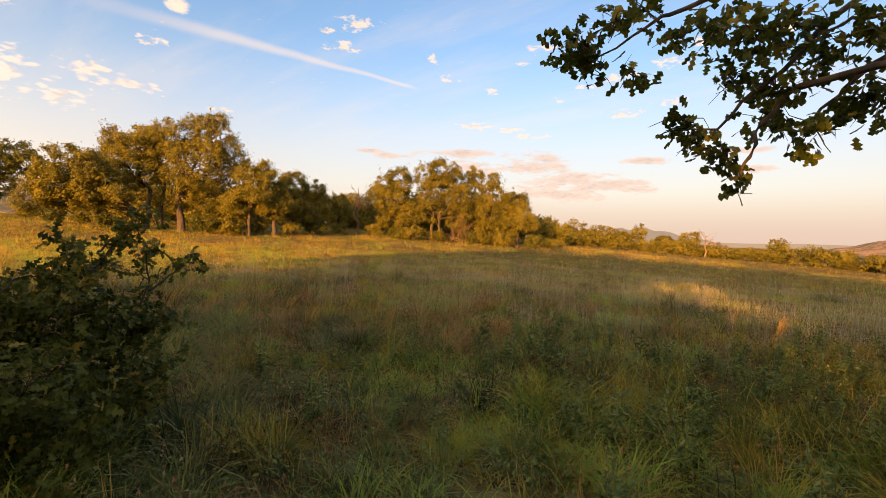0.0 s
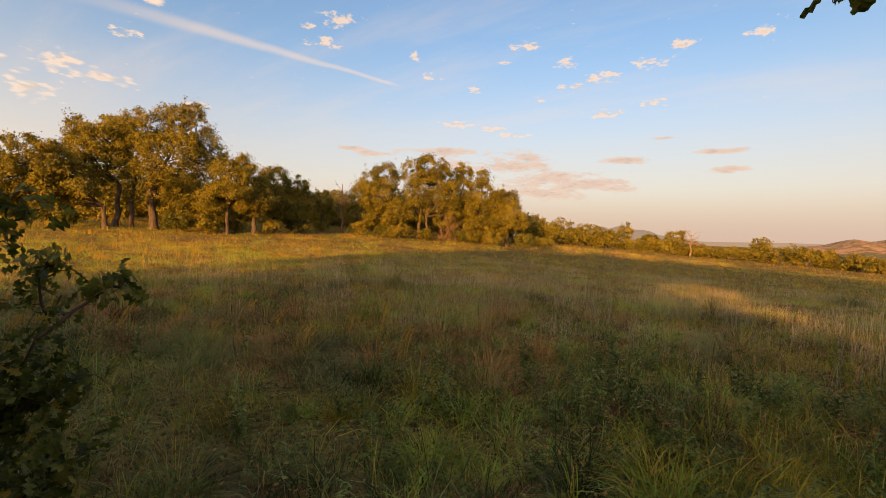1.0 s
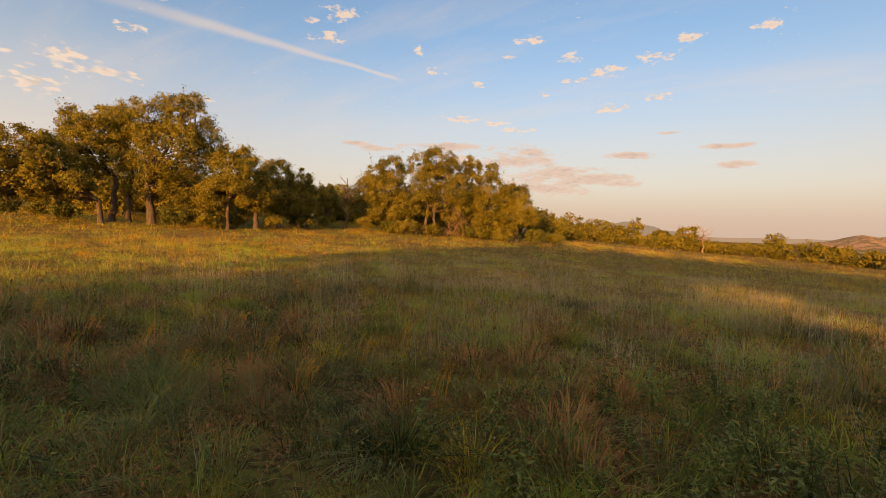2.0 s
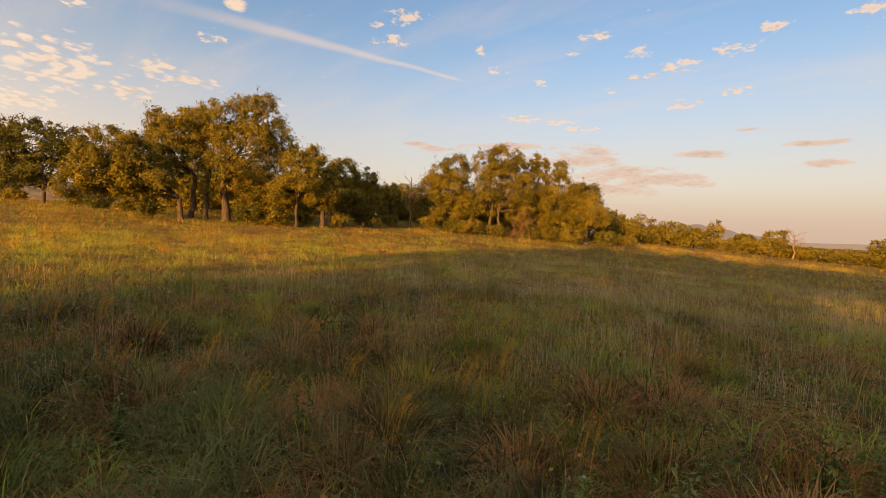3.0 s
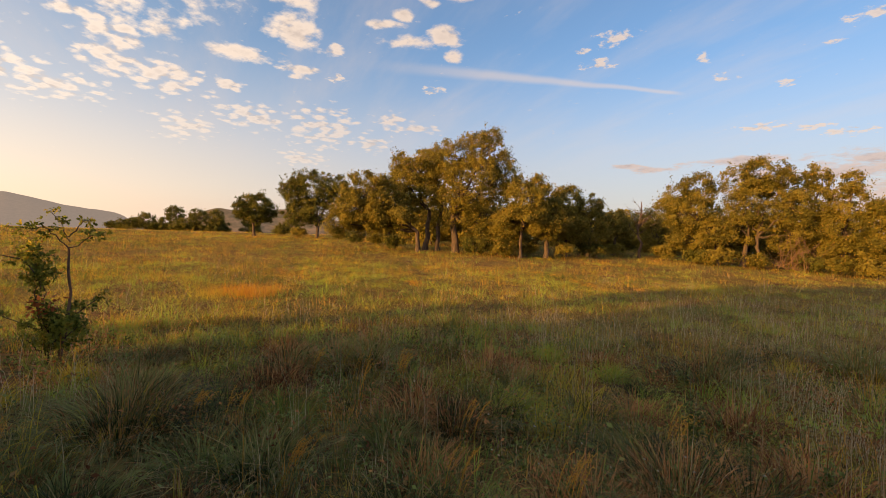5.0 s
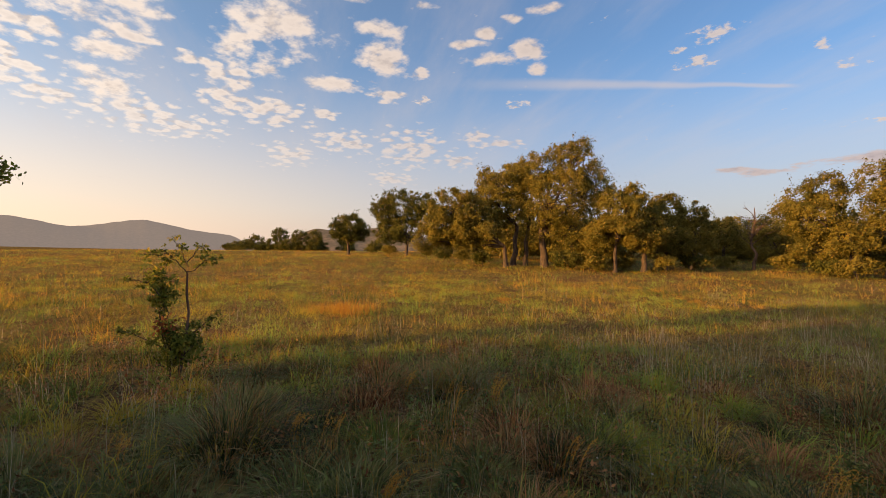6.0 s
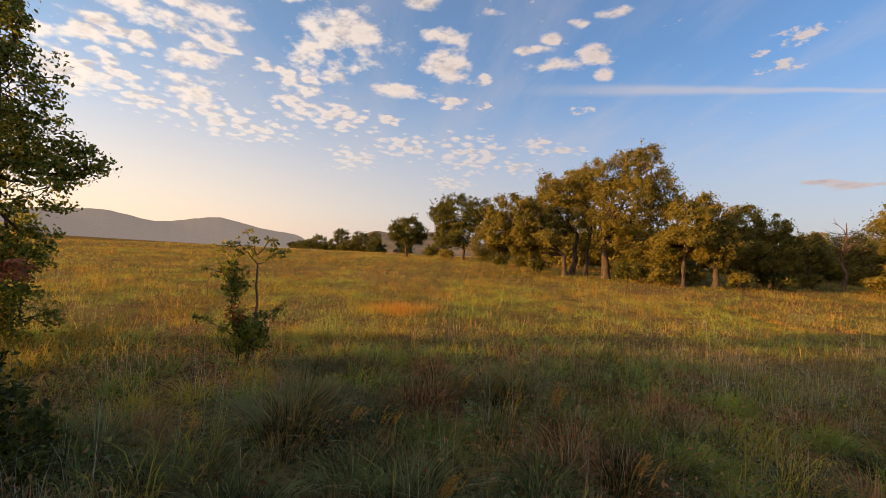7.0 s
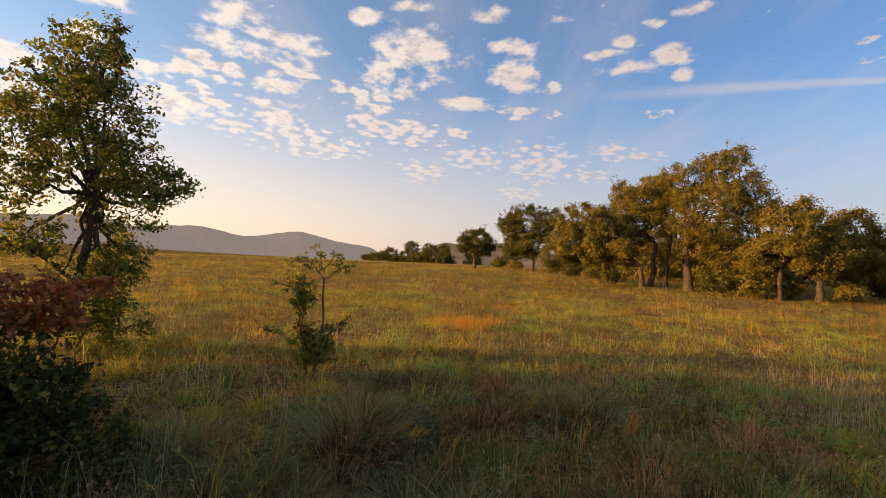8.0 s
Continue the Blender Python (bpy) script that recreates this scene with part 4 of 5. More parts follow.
SAPLING_FOOT = [[(-0.1, 0.4), (-0.45, 0.62), (-0.63, 0.68)], [(0.06, 0.5), (0.35, 0.76), (0.49, 0.82)], [(0.0, 0.3), (-0.1, 0.78)], [(0.0, 0.3), (0.16, 0.78)], [(0.04, 0.3), (0.29, 0.58)], [(-0.1, 0.2), (-0.3, 0.45)]]
sapling = plant("oak_sapling", -9.8, 7.5, 72, [(0.06, 0.6, 0.2, 0.16), (0.1, 0.4, 0.24, 0.2), (-0.05, 0.45, 0.2, 0.18), (-0.18, 1.2, 0.13, 0.16), (-0.15, 1.05, 0.1, 0.1)],
      "twin-stemmed oak sapling with leafy tufts and bushy foot", "sapling", 204, 1250, leaf=0.05, clump=0.1, template=LOBES, mats=(OAK_LIT, BARK), trunk=0.016, fork=0.1, stems=[-0.05, 0.05], fill=0.7,
      boughs=[[(-0.05, 0.15), (-0.17, 0.79), (-0.18, 1.0), (-0.19, 1.26), (-0.21, 1.41)]] + SAPLING_BOUGHS + SAPLING_FOOT, bough_leaves=9)
bare_stem = ([], [])
tube(np.array([(0.06, 0.02, 0.0), (0.05, 0.1, 0.5), (0.043, 0.133, 0.89), (0.034, 0.105, 1.12), (0.034, 0.105, 1.4)]), [0.022, 0.018, 0.015, 0.014, 0.012], 7, *bare_stem)
part("stem", np_mesh("stem", np.concatenate(bare_stem[0]), np.concatenate(bare_stem[1]), TWIG, True), sapling, "reddish-brown bare stem")
rng = np.random.RandomState(207)
lv, lt = scatter_leaves(rng, np.array([-0.05, -0.1, 0.72]) + rng.normal(0, 1, (60, 3)) * [0.09, 0.07, 0.06], rng.uniform(0.04, 0.07, 60), SIMPLE, 0.3)
part("withered_leaves", np_mesh("withered_leaves", lv, lt, OAK_RED), sapling, "withered orange-red leaves")
BUSH_BOUGHS = [[(0.0, 0.8), (0.13, 1.13), (0.27, 1.38), (0.44, 1.55), (0.52, 1.62)], [(0.18, 1.35), (0.32, 1.45), (0.42, 1.57)], [(0.4, 0.7), (0.55, 1.1), (0.53, 1.32), (0.58, 1.43)], [(0.52, 1.05), (0.68, 1.2), (0.8, 1.27), (0.89, 1.3)],
               [(-0.4, 1.0), (-0.24, 1.18), (-0.12, 1.2)], [(-0.03, 0.8), (0.1, 1.05), (0.03, 1.26), (0.06, 1.38)], [(0.13, 1.2), (0.03, 1.42), (-0.05, 1.5)], [(0.3, 0.65), (0.56, 0.79), (0.72, 0.82)], [(0.3, 0.2), (0.6, 0.36), (0.7, 0.44)], [(0.05, 0.9), (0.2, 1.2), (0.3, 1.3)]]
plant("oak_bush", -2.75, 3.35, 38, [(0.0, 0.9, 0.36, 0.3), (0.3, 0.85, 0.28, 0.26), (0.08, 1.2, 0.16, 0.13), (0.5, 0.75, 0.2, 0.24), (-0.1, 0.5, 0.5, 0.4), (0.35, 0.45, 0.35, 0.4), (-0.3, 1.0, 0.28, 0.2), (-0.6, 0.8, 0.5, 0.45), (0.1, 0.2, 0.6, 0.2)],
      "oak bush beside the path, its lobed leaves darkened for shade", "bush", 205, 2300, leaf=0.085, clump=0.11, template=DEEP, mats=(OAK_SHADED, BARK), trunk=0.022, fork=0.35, stems=[-0.3, 0.0, 0.3], fill=0.6, twigs=1.6, plump=1.05, boughs=BUSH_BOUGHS, bough_leaves=6)
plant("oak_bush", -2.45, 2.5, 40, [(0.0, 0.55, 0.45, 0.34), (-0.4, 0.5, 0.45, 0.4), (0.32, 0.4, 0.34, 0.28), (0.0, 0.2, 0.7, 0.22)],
      "low oak bush beside the path, its leaves darkened for deep shade", "bush", 206, 1900, leaf=0.085, clump=0.12, template=DEEP, mats=(OAK_SHADED, BARK), trunk=0.018, fork=0.35, stems=[-0.2, 0.15], fill=0.6, twigs=1.4)


def overhanging_oak():
    """The oak beside the start of the walk, whose lowest boughs hang into the view."""
    rng = np.random.RandomState(301)
    x, y = 4.9, 0.9
    z0 = float(land(x, y)) - 0.05
    thing = tagged(new("overhanging_oak"), "blackjack oak with low boughs of lobed leaves darkened for shade", "tree")
    thing.location = (x, y, z0)
    base = np.array([x, y, z0])
    v, t = [], []
    tube(crooked(rng, (0, 0, 0), (-0.3, 0.3, 2.9), 8, 0.03), np.linspace(0.24, 0.17, 8), 10, v, t)
    tube(crooked(rng, (-0.3, 0.3, 2.9), (0.3, -0.6, 6.2), 7, 0.05), np.linspace(0.17, 0.06, 7), 8, v, t)
    knot = np.array([-0.3, 0.3, 2.8])
    boughs = [[(3.67, 3.6, 3.7), (3.14, 3.6, 3.43), (2.7, 3.6, 3.01), (2.38, 3.6, 2.65), (2.13, 3.6, 2.41), (1.85, 3.6, 2.37)], [(3.76, 3.6, 3.4), (3.14, 3.6, 3.25), (2.81, 3.6, 3.09)], [(3.06, 3.6, 3.73), (2.22, 3.6, 3.51), (1.74, 3.6, 3.28), (1.48, 3.6, 3.1), (1.17, 3.6, 2.9)], [(3.76, 3.6, 3.13), (3.44, 3.6, 3.04), (3.14, 3.6, 2.8), (2.88, 3.6, 2.52), (2.77, 3.6, 2.32)], [(2.7, 3.6, 2.76), (2.44, 3.6, 2.42), (2.32, 3.6, 2.15), (2.27, 3.6, 1.99)], [(3.85, 3.6, 2.83), (3.44, 3.6, 2.69), (3.14, 3.6, 2.57)]]
    for b in boughs:
        pts = np.array([knot] + [np.array(p) - base for p in b])
        s = np.linspace(0, len(pts) - 1, 15)
        path = np.stack([np.interp(s, range(len(pts)), pts[:, c]) for c in range(3)], 1) + rng.normal(0, 0.018, (15, 3))
        tube(path, np.linspace(0.034, 0.006, 15), 7, v, t)
    centres, sizes = [], []
    clumps = [(0.99, 3.48, 2.99, 0.17), (0.96, 3.65, 2.97, 0.1), (1.13, 3.55, 2.86, 0.12), (1.44, 3.68, 2.84, 0.1), (1.53, 3.69, 3.34, 0.14), (1.18, 3.39, 3.1, 0.12), (1.66, 3.36, 3.02, 0.12), (2.12, 3.81, 3.27, 0.2), (2.24, 3.49, 3.09, 0.24), (2.53, 3.48, 3.18, 0.25), (2.41, 3.9, 2.94, 0.18), (2.49, 3.61, 2.75, 0.18), (2.96, 3.81, 3.02, 0.22), (3.06, 3.61, 3.16, 0.2), (3.41, 3.7, 3.21, 0.18), (1.7, 3.43, 2.4, 0.13), (1.97, 3.7, 2.34, 0.13), (2.25, 3.83, 2.26, 0.13), (2.29, 3.64, 2.09, 0.08), (2.38, 3.76, 2.0, 0.035), (2.61, 3.72, 2.52, 0.16), (2.63, 3.39, 2.37, 0.13), (2.88, 3.77, 2.3, 0.07), (3.08, 3.68, 2.57, 0.13), (3.12, 3.52, 2.65, 0.14), (3.15, 3.37, 2.69, 0.14), (3.57, 3.83, 2.56, 0.06)]
    for cx, cy, cz, r in clumps:
        c = np.array([cx, cy, cz - 0.06]) - base
        for _ in range(5):
            d = rng.normal(0, r * 0.7, 3)
            tube(crooked(rng, c - d * 0.4 + [0.03, 0, 0.03], c + d, 4, 0.08), [0.006, 0.005, 0.003, 0.0015], 4, v, t)
        n = int(1250 * r * r) + 6
        centres.append(c + rng.normal(0, 0.55, (n, 3)) * r * [1, 1, 0.85])
        sizes.append(rng.uniform(0.08, 0.14, n))
    lv, lt = scatter_leaves(rng, np.concatenate(centres), np.concatenate(sizes), LOBED, 0.2)
    # the rest of the crown, above and behind
    far = []
    for lx, ly, lz, r in [(0.4, -0.8, 6.0, 1.5), (-0.5, -1.8, 5.0, 1.6), (1.6, -1.0, 5.2, 1.6), (1.6, 0.8, 4.6, 1.3), (-1.2, -1.2, 4.4, 1.2)]:
        d = rng.normal(0, 1, (1100, 3))
        d /= np.linalg.norm(d, axis=1, keepdims=True)
        far.append(np.array([lx, ly, lz]) + d * r * rng.uniform(0.5, 1, (1100, 1)))
        tube(crooked(rng, (0.1, -0.3, 4.2), (lx, ly, lz), 5, 0.06), np.linspace(0.08, 0.02, 5), 6, v, t)
    far = np.concatenate(far)
    fv, ft = scatter_leaves(rng, far, rng.uniform(0.12, 0.22, len(far)), KITE, 0.3)
    part("trunk", np_mesh("trunk", np.concatenate(v), np.concatenate(t), BARK, True), thing)
    part("crown", np_mesh("crown", np.concatenate([lv, fv]), np.concatenate([lt, ft + len(lv)]), OAK_SHADED), thing)


overhanging_oak()

# ---- grass ----
MIDDLE = (-1.5, 3.0)


def wander(x, y, scale, seed):
    """Soft noise between 0 and 1 over the plan."""
    rng = np.random.RandomState(seed)
    out = 0
    for k in range(7):
        a, f, p = rng.uniform(0, 6.28), rng.uniform(0.6, 1.7) / scale, rng.uniform(0, 6.28)
        out = out + np.sin((x * math.cos(a) + y * math.sin(a)) * f * 6.28 + p)
    return 1 / (1 + np.exp(-0.9 * out))


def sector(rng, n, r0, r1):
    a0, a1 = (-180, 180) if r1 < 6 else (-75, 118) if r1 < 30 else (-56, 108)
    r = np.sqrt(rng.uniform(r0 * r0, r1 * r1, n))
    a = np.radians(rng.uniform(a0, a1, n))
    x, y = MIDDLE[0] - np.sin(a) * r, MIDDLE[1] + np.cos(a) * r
    if r1 < 6:                                       # kept only in wedges that the camera looks into
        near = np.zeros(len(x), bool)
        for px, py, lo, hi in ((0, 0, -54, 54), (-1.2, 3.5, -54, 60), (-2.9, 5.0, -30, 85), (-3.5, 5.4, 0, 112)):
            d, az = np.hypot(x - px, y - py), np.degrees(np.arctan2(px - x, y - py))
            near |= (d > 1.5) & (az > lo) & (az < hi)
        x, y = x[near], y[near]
    ahead = y > 0.3 - 0.12 * np.maximum(-x - 4, 0)   # none kept behind the camera
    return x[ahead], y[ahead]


def blades(rng, x, y, z, height, width, lean, turn, joints):
    """Verts and tris of arching blades with their feet at x, y, z."""
    n = len(x)
    out = np.stack([np.cos(turn), np.sin(turn), 0 * turn], 1)
    cross = np.stack([-np.sin(turn), np.cos(turn), 0 * turn], 1)
    twist = rng.uniform(-1.0, 1.0, n)[:, None]
    cross = cross * np.cos(twist) + out * np.sin(twist)
    foot = np.stack([x, y, z], 1)
    steps, widths = {0: ((0,), (1,)), 1: ((0, 0.55), (0.8, 0.9)), 2: ((0, 0.42, 0.76), (0.75, 1.0, 0.7))}[joints]
    rows = []
    for k, w in zip(steps, widths):
        p = foot + out * (height * lean * k**1.7)[:, None] + [0, 0, 1] * (height * (k - 0.62 * lean * k**2.4))[:, None]
        rows += [p - cross * (width * w / 2)[:, None], p + cross * (width * w / 2)[:, None]]
    rows.append(foot + out * (height * lean)[:, None] + [0, 0, 1] * (height * (1 - 0.62 * lean))[:, None])
    t = []
    for i in range(len(steps) - 1):
        a = 2 * i
        t += [(a, a + 1, a + 3), (a, a + 3, a + 2)]
    a = 2 * (len(steps) - 1)
    t.append((a, a + 1, a + 2))
    verts = np.stack(rows, 1)
    tris = np.array(t)[None] + (np.arange(n) * len(rows))[:, None, None]
    return verts.reshape(-1, 3), tris.reshape(-1, 3)


def fountain(rng, cx, cy, per, radius, tall, slim, lean, joints, size):
    """Tufts of blades that rise in the middle and arch outwards."""
    n = len(cx) * per
    big = np.repeat(size, per)
    turn = rng.uniform(0, 6.283, n)
    u = np.sqrt(rng.uniform(0, 1, n))
    spread = u * radius * big
    x, y = np.repeat(cx, per) + np.cos(turn) * spread, np.repeat(cy, per) + np.sin(turn) * spread
    height = rng.uniform(0.5, 1.05, n) * tall * big * (1 - 0.25 * u)
    bend = np.clip(lean * (0.35 + 0.9 * u) + rng.normal(0, 0.16, n), 0.03, 1.05)
    width = rng.uniform(0.6, 1.3, n) * slim
    return blades(rng, x, y, land(x, y) - 0.02, height, width, bend, turn + rng.normal(0, 0.6, n), joints)


def sward(name, label, mat, seed, zones, field, tall, slim, lean, radius):
    """One kind of grass in tufts, kept to the camera's view, thinner and coarser with distance."""
    rng = np.random.RandomState(seed)
    vs, ts, start = [], [], 0
    for r0, r1, tufts, per, wide, joints in zones:
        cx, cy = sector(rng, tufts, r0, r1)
        keep = rng.uniform(0, 1, len(cx)) < field(cx, cy) * (np.clip(2.4 * wander(cx, cy, 0.9 + r0 / 12, seed + 50) - 0.35, 0.12, 1.0) if r0 < 10 else 0.75)
        cx, cy = cx[keep], cy[keep]
        mound = 0.4 + 1.2 * wander(cx, cy, 1.1 + r0 / 9, seed)
        v, t = fountain(rng, cx, cy, per, radius * (1 + r0 / 40), tall, slim * wide, lean, joints, rng.uniform(0.7, 1.25, len(cx)) * mound)
        vs.append(v)
        ts.append(t + start)
        start += len(v)
    tagged(new(name, np_mesh(name, np.concatenate(vs), np.concatenate(ts), mat)), label, "grass", kind="stuff")


def green_share(x, y):
    # more green past the shade edge too, to brighten the sunlit field
    lush = np.exp(-((x - 0.5) ** 2 + (y - 4) ** 2) / 18) + 1 / (1 + np.exp((0.929 * x - 0.37 * y + 13.0) / 3))
    return np.clip(1.7 * wander(x, y, 7, 1) - 0.32 + 0.6 * lush, 0.06, 1) * (1 - 0.8 * dark_share(x, y)) * (1 - 0.6 * dry_patch(x, y))


def olive_share(x, y):
    return np.clip(1.6 * wander(x, y, 5, 2) - 0.25, 0.08, 1) * (1 - 0.8 * dark_share(x, y))


def dry_patch(x, y):
    """Where last year's grass lies dead in the open hollow."""
    return sum(np.exp(-((x - cx) ** 2 + (y - cy) ** 2) / (r * r)) for cx, cy, r in ((-2.3, 8.0, 1.5), (-1.2, 6.6, 0.9), (-4.6, 10.2, 1.3), (-7.0, 9.6, 1.0)))


def dark_share(x, y):
    """Where lush dark tussocks crowd out the finer grass, to darken the near meadow."""
    dark_spots = sum(np.exp(-((x - cx) ** 2 + (y - cy) ** 2) / (r * r)) for cx, cy, r in ((-0.9, 3.2, 1.1), (-3.9, 7.2, 1.7), (-1.9, 6.8, 0.9), (-6.3, 6.2, 1.6), (-5.6, 8.8, 1.3), (-8.0, 7.4, 1.1)))
    return np.clip(dark_spots + 0.45 * wander(x, y, 2.2, 6) ** 2, 0, 1)


def seed_share(x, y):
    side = 1 / (1 + np.exp((0.929 * x - 0.37 * y + 11.0) / 2))
    # pale stalks massed here also lighten the shaded field
    thick = np.exp(-((x - 3) ** 2 + (y - 11) ** 2) / 75)
    return np.clip((0.25 + 0.75 * wander(x, y, 4.5, 9)) * (0.5 + 0.9 * thick), 0, 1) * (1 - 0.9 * side) * np.clip((np.hypot(x, y) - 4) / 5, 0, 1)


def straw_share(x, y):
    # more straw past the shade edge and far right, for a sunlit look
    side = 1 / (1 + np.exp((0.929 * x - 0.37 * y + 19.0) / 3))
    return np.clip(wander(x, y, 5, 3) ** 1.3 * (0.3 + 1.2 * side + 0.5 * np.clip((np.hypot(x, y) - 25) / 30, 0, 1) + 0.8 * np.clip((x + y - 60) / 15, 0, 1)), 0, 1)


def rust_share(x, y):
    side = 1 / (1 + np.exp((0.929 * x - 0.37 * y + 13.0) / 2))
    return np.clip((0.08 + 1.15 * wander(x, y, 2.6, 4) ** 2) * (1 - 0.6 * side) + 0.8 * dry_patch(x, y), 0, 1)


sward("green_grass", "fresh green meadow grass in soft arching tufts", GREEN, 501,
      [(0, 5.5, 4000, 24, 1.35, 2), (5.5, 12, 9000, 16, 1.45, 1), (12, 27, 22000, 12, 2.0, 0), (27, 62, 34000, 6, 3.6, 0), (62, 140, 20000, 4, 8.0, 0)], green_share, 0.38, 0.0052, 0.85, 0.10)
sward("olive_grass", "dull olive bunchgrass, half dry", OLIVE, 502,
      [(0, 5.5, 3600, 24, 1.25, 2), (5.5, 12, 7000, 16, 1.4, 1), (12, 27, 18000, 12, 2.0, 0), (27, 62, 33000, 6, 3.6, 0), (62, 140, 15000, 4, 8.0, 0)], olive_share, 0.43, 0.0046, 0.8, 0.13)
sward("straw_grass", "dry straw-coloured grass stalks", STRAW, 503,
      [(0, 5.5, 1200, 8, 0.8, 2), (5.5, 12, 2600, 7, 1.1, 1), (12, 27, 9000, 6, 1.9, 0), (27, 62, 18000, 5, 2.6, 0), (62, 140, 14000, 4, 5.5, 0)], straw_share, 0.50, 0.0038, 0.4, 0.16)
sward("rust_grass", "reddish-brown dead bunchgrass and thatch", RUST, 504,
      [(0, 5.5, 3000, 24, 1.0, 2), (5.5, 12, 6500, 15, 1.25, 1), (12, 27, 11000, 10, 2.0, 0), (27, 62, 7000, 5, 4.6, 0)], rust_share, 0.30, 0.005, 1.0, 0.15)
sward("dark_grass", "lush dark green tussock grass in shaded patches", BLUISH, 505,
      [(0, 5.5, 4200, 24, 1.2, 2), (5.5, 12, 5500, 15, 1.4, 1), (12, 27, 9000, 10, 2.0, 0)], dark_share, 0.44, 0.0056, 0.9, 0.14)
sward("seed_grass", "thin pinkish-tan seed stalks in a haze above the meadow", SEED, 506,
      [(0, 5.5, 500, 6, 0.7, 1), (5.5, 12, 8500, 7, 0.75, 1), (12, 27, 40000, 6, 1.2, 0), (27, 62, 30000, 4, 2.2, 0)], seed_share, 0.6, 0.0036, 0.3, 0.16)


def undergrowth(name, label, mat, seed, zones, field, high):
    """Small leaves of clover and seedlings between the tufts, in cushions."""
    rng = np.random.RandomState(seed)
    cen, size = [], []
    for r0, r1, cushions, per, leaf in zones:
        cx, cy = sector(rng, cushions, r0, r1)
        keep = rng.uniform(0, 1, len(cx)) < field(cx, cy)
        cx, cy = cx[keep], cy[keep]
        r = rng.uniform(0.07, 0.22, len(cx))
        d = rng.normal(0, 0.5, (len(cx), per, 3))
        x, y = cx[:, None] + d[..., 0] * r[:, None], cy[:, None] + d[..., 1] * r[:, None]
        z = land(x, y) + np.abs(rng.normal(0, 0.5, x.shape)) * high * (0.5 + 2.5 * r[:, None])
        cen.append(np.stack([x, y, z], -1).reshape(-1, 3))
        size.append(rng.uniform(0.6, 1.4, x.size) * leaf)
    v, t = scatter_leaves(rng, np.concatenate(cen), np.concatenate(size), (KITE[0] * [0.75, 1, 1], KITE[1]), 0.8)
    tagged(new(name, np_mesh(name, v, t, mat)), label, "undergrowth", kind="stuff")


undergrowth("green_undergrowth", "low green leaves between the grass tufts", FORB, 511, [(0, 5.5, 1300, 30, 0.034), (5.5, 11, 1500, 22, 0.04)], lambda x, y: 0.15 + 0.85 * wander(x, y, 3.0, 7), 0.3)
undergrowth("brown_undergrowth", "low withered brown leaves and seed heads in the grass", RUST, 512, [(0, 5.5, 1100, 26, 0.026), (5.5, 11, 1500, 22, 0.036)], lambda x, y: 0.1 + 0.9 * wander(x, y, 2.5, 8), 0.36)


# ---- single tufts, herbs and flowers ----
def bunch(label, mat, seed, per, radius, tall, slim, lean, group):
    """A tuft of its own at the origin, to be copied."""
    rng = np.random.RandomState(seed)
    v, t = fountain(rng, np.zeros(1), np.zeros(1), per, radius, tall, slim, lean, 2, np.ones(1))
    v = v - [0, 0, float(land(0, 0))]
    thing = tagged(new("bunchgrass"), label, "grass tuft", group)
    part("blades_mass", np_mesh("blades_mass", v, t, mat), thing)
    return thing


def put(thing, x, y, size, turn, sink=0.03, used=[]):
    m = pose(x, y, float(land(x, y)) - sink, 0, 0, turn) @ Matrix.Diagonal((size, size, size, 1))
    if thing.name in used:
        return copy_thing(thing, m)
    used.append(thing.name)
    thing.matrix_basis = m
    return thing


rng = np.random.RandomState(61)
dark_tuft = bunch("dark green bunchgrass tuft with arching blades", BLUISH, 71, 430, 0.22, 0.58, 0.005, 1.0, "bunchgrass tufts")
# the last eight also darken the ground where the bush's shade falls
for x, y, s in [(-3.8, 9.3, 1.0), (-5.2, 10.1, 1.0), (-3.0, 13.6, 1.1), (-3.2, 9.3, 0.8), (2.3, 13.0, 1.1), (-3.6, 8.9, 1.1), (-2.9, 13.3, 0.9), (-1.4, 14.1, 1.1), (4.3, 8.5, 1.1), (6.4, 10.6, 1.1), (6.2, 9.2, 1.1),
                (13.6, 16.3, 1.6), (-7.7, 7.3, 1.15), (-8.1, 7.7, 1.0), (-7.3, 7.9, 0.9), (-6.9, 6.3, 0.9), (-7.6, 5.6, 0.9), (-6.4, 5.3, 0.7), (0.6, 4.6, 0.7), (1.5, 6.2, 0.8), (-1.0, 5.6, 0.6), (-1.5, 2.9, 0.8), (-1.9, 3.3, 0.9), (-1.6, 3.6, 0.8), (-1.7, 2.4, 0.8), (-1.15, 2.9, 0.7), (-1.95, 4.1, 0.9), (-1.5, 2.2, 0.7), (-0.9, 3.6, 0.7)]:
    put(dark_tuft, x, y, s, rng.uniform(0, 360))
brown_tuft = bunch("brown-hearted bunchgrass tuft with dead blades", RUST, 72, 320, 0.22, 0.5, 0.0062, 0.75, "bunchgrass tufts")
for x, y, s in [(-7.4, 8.8, 1.1), (-7.3, 9.5, 1.1), (-8.2, 9.4, 1.0), (-3.0, 10.3, 1.1), (-3.5, 8.6, 0.9), (-2.8, 9.2, 0.9), (-3.9, 10.0, 1.0), (-5.8, 10.8, 1.0), (2.2, 5.6, 0.9), (0.9, 7.4, 1.0), (-8.2, 9.5, 0.9)]:
    put(brown_tuft, x, y, s, rng.uniform(0, 360))
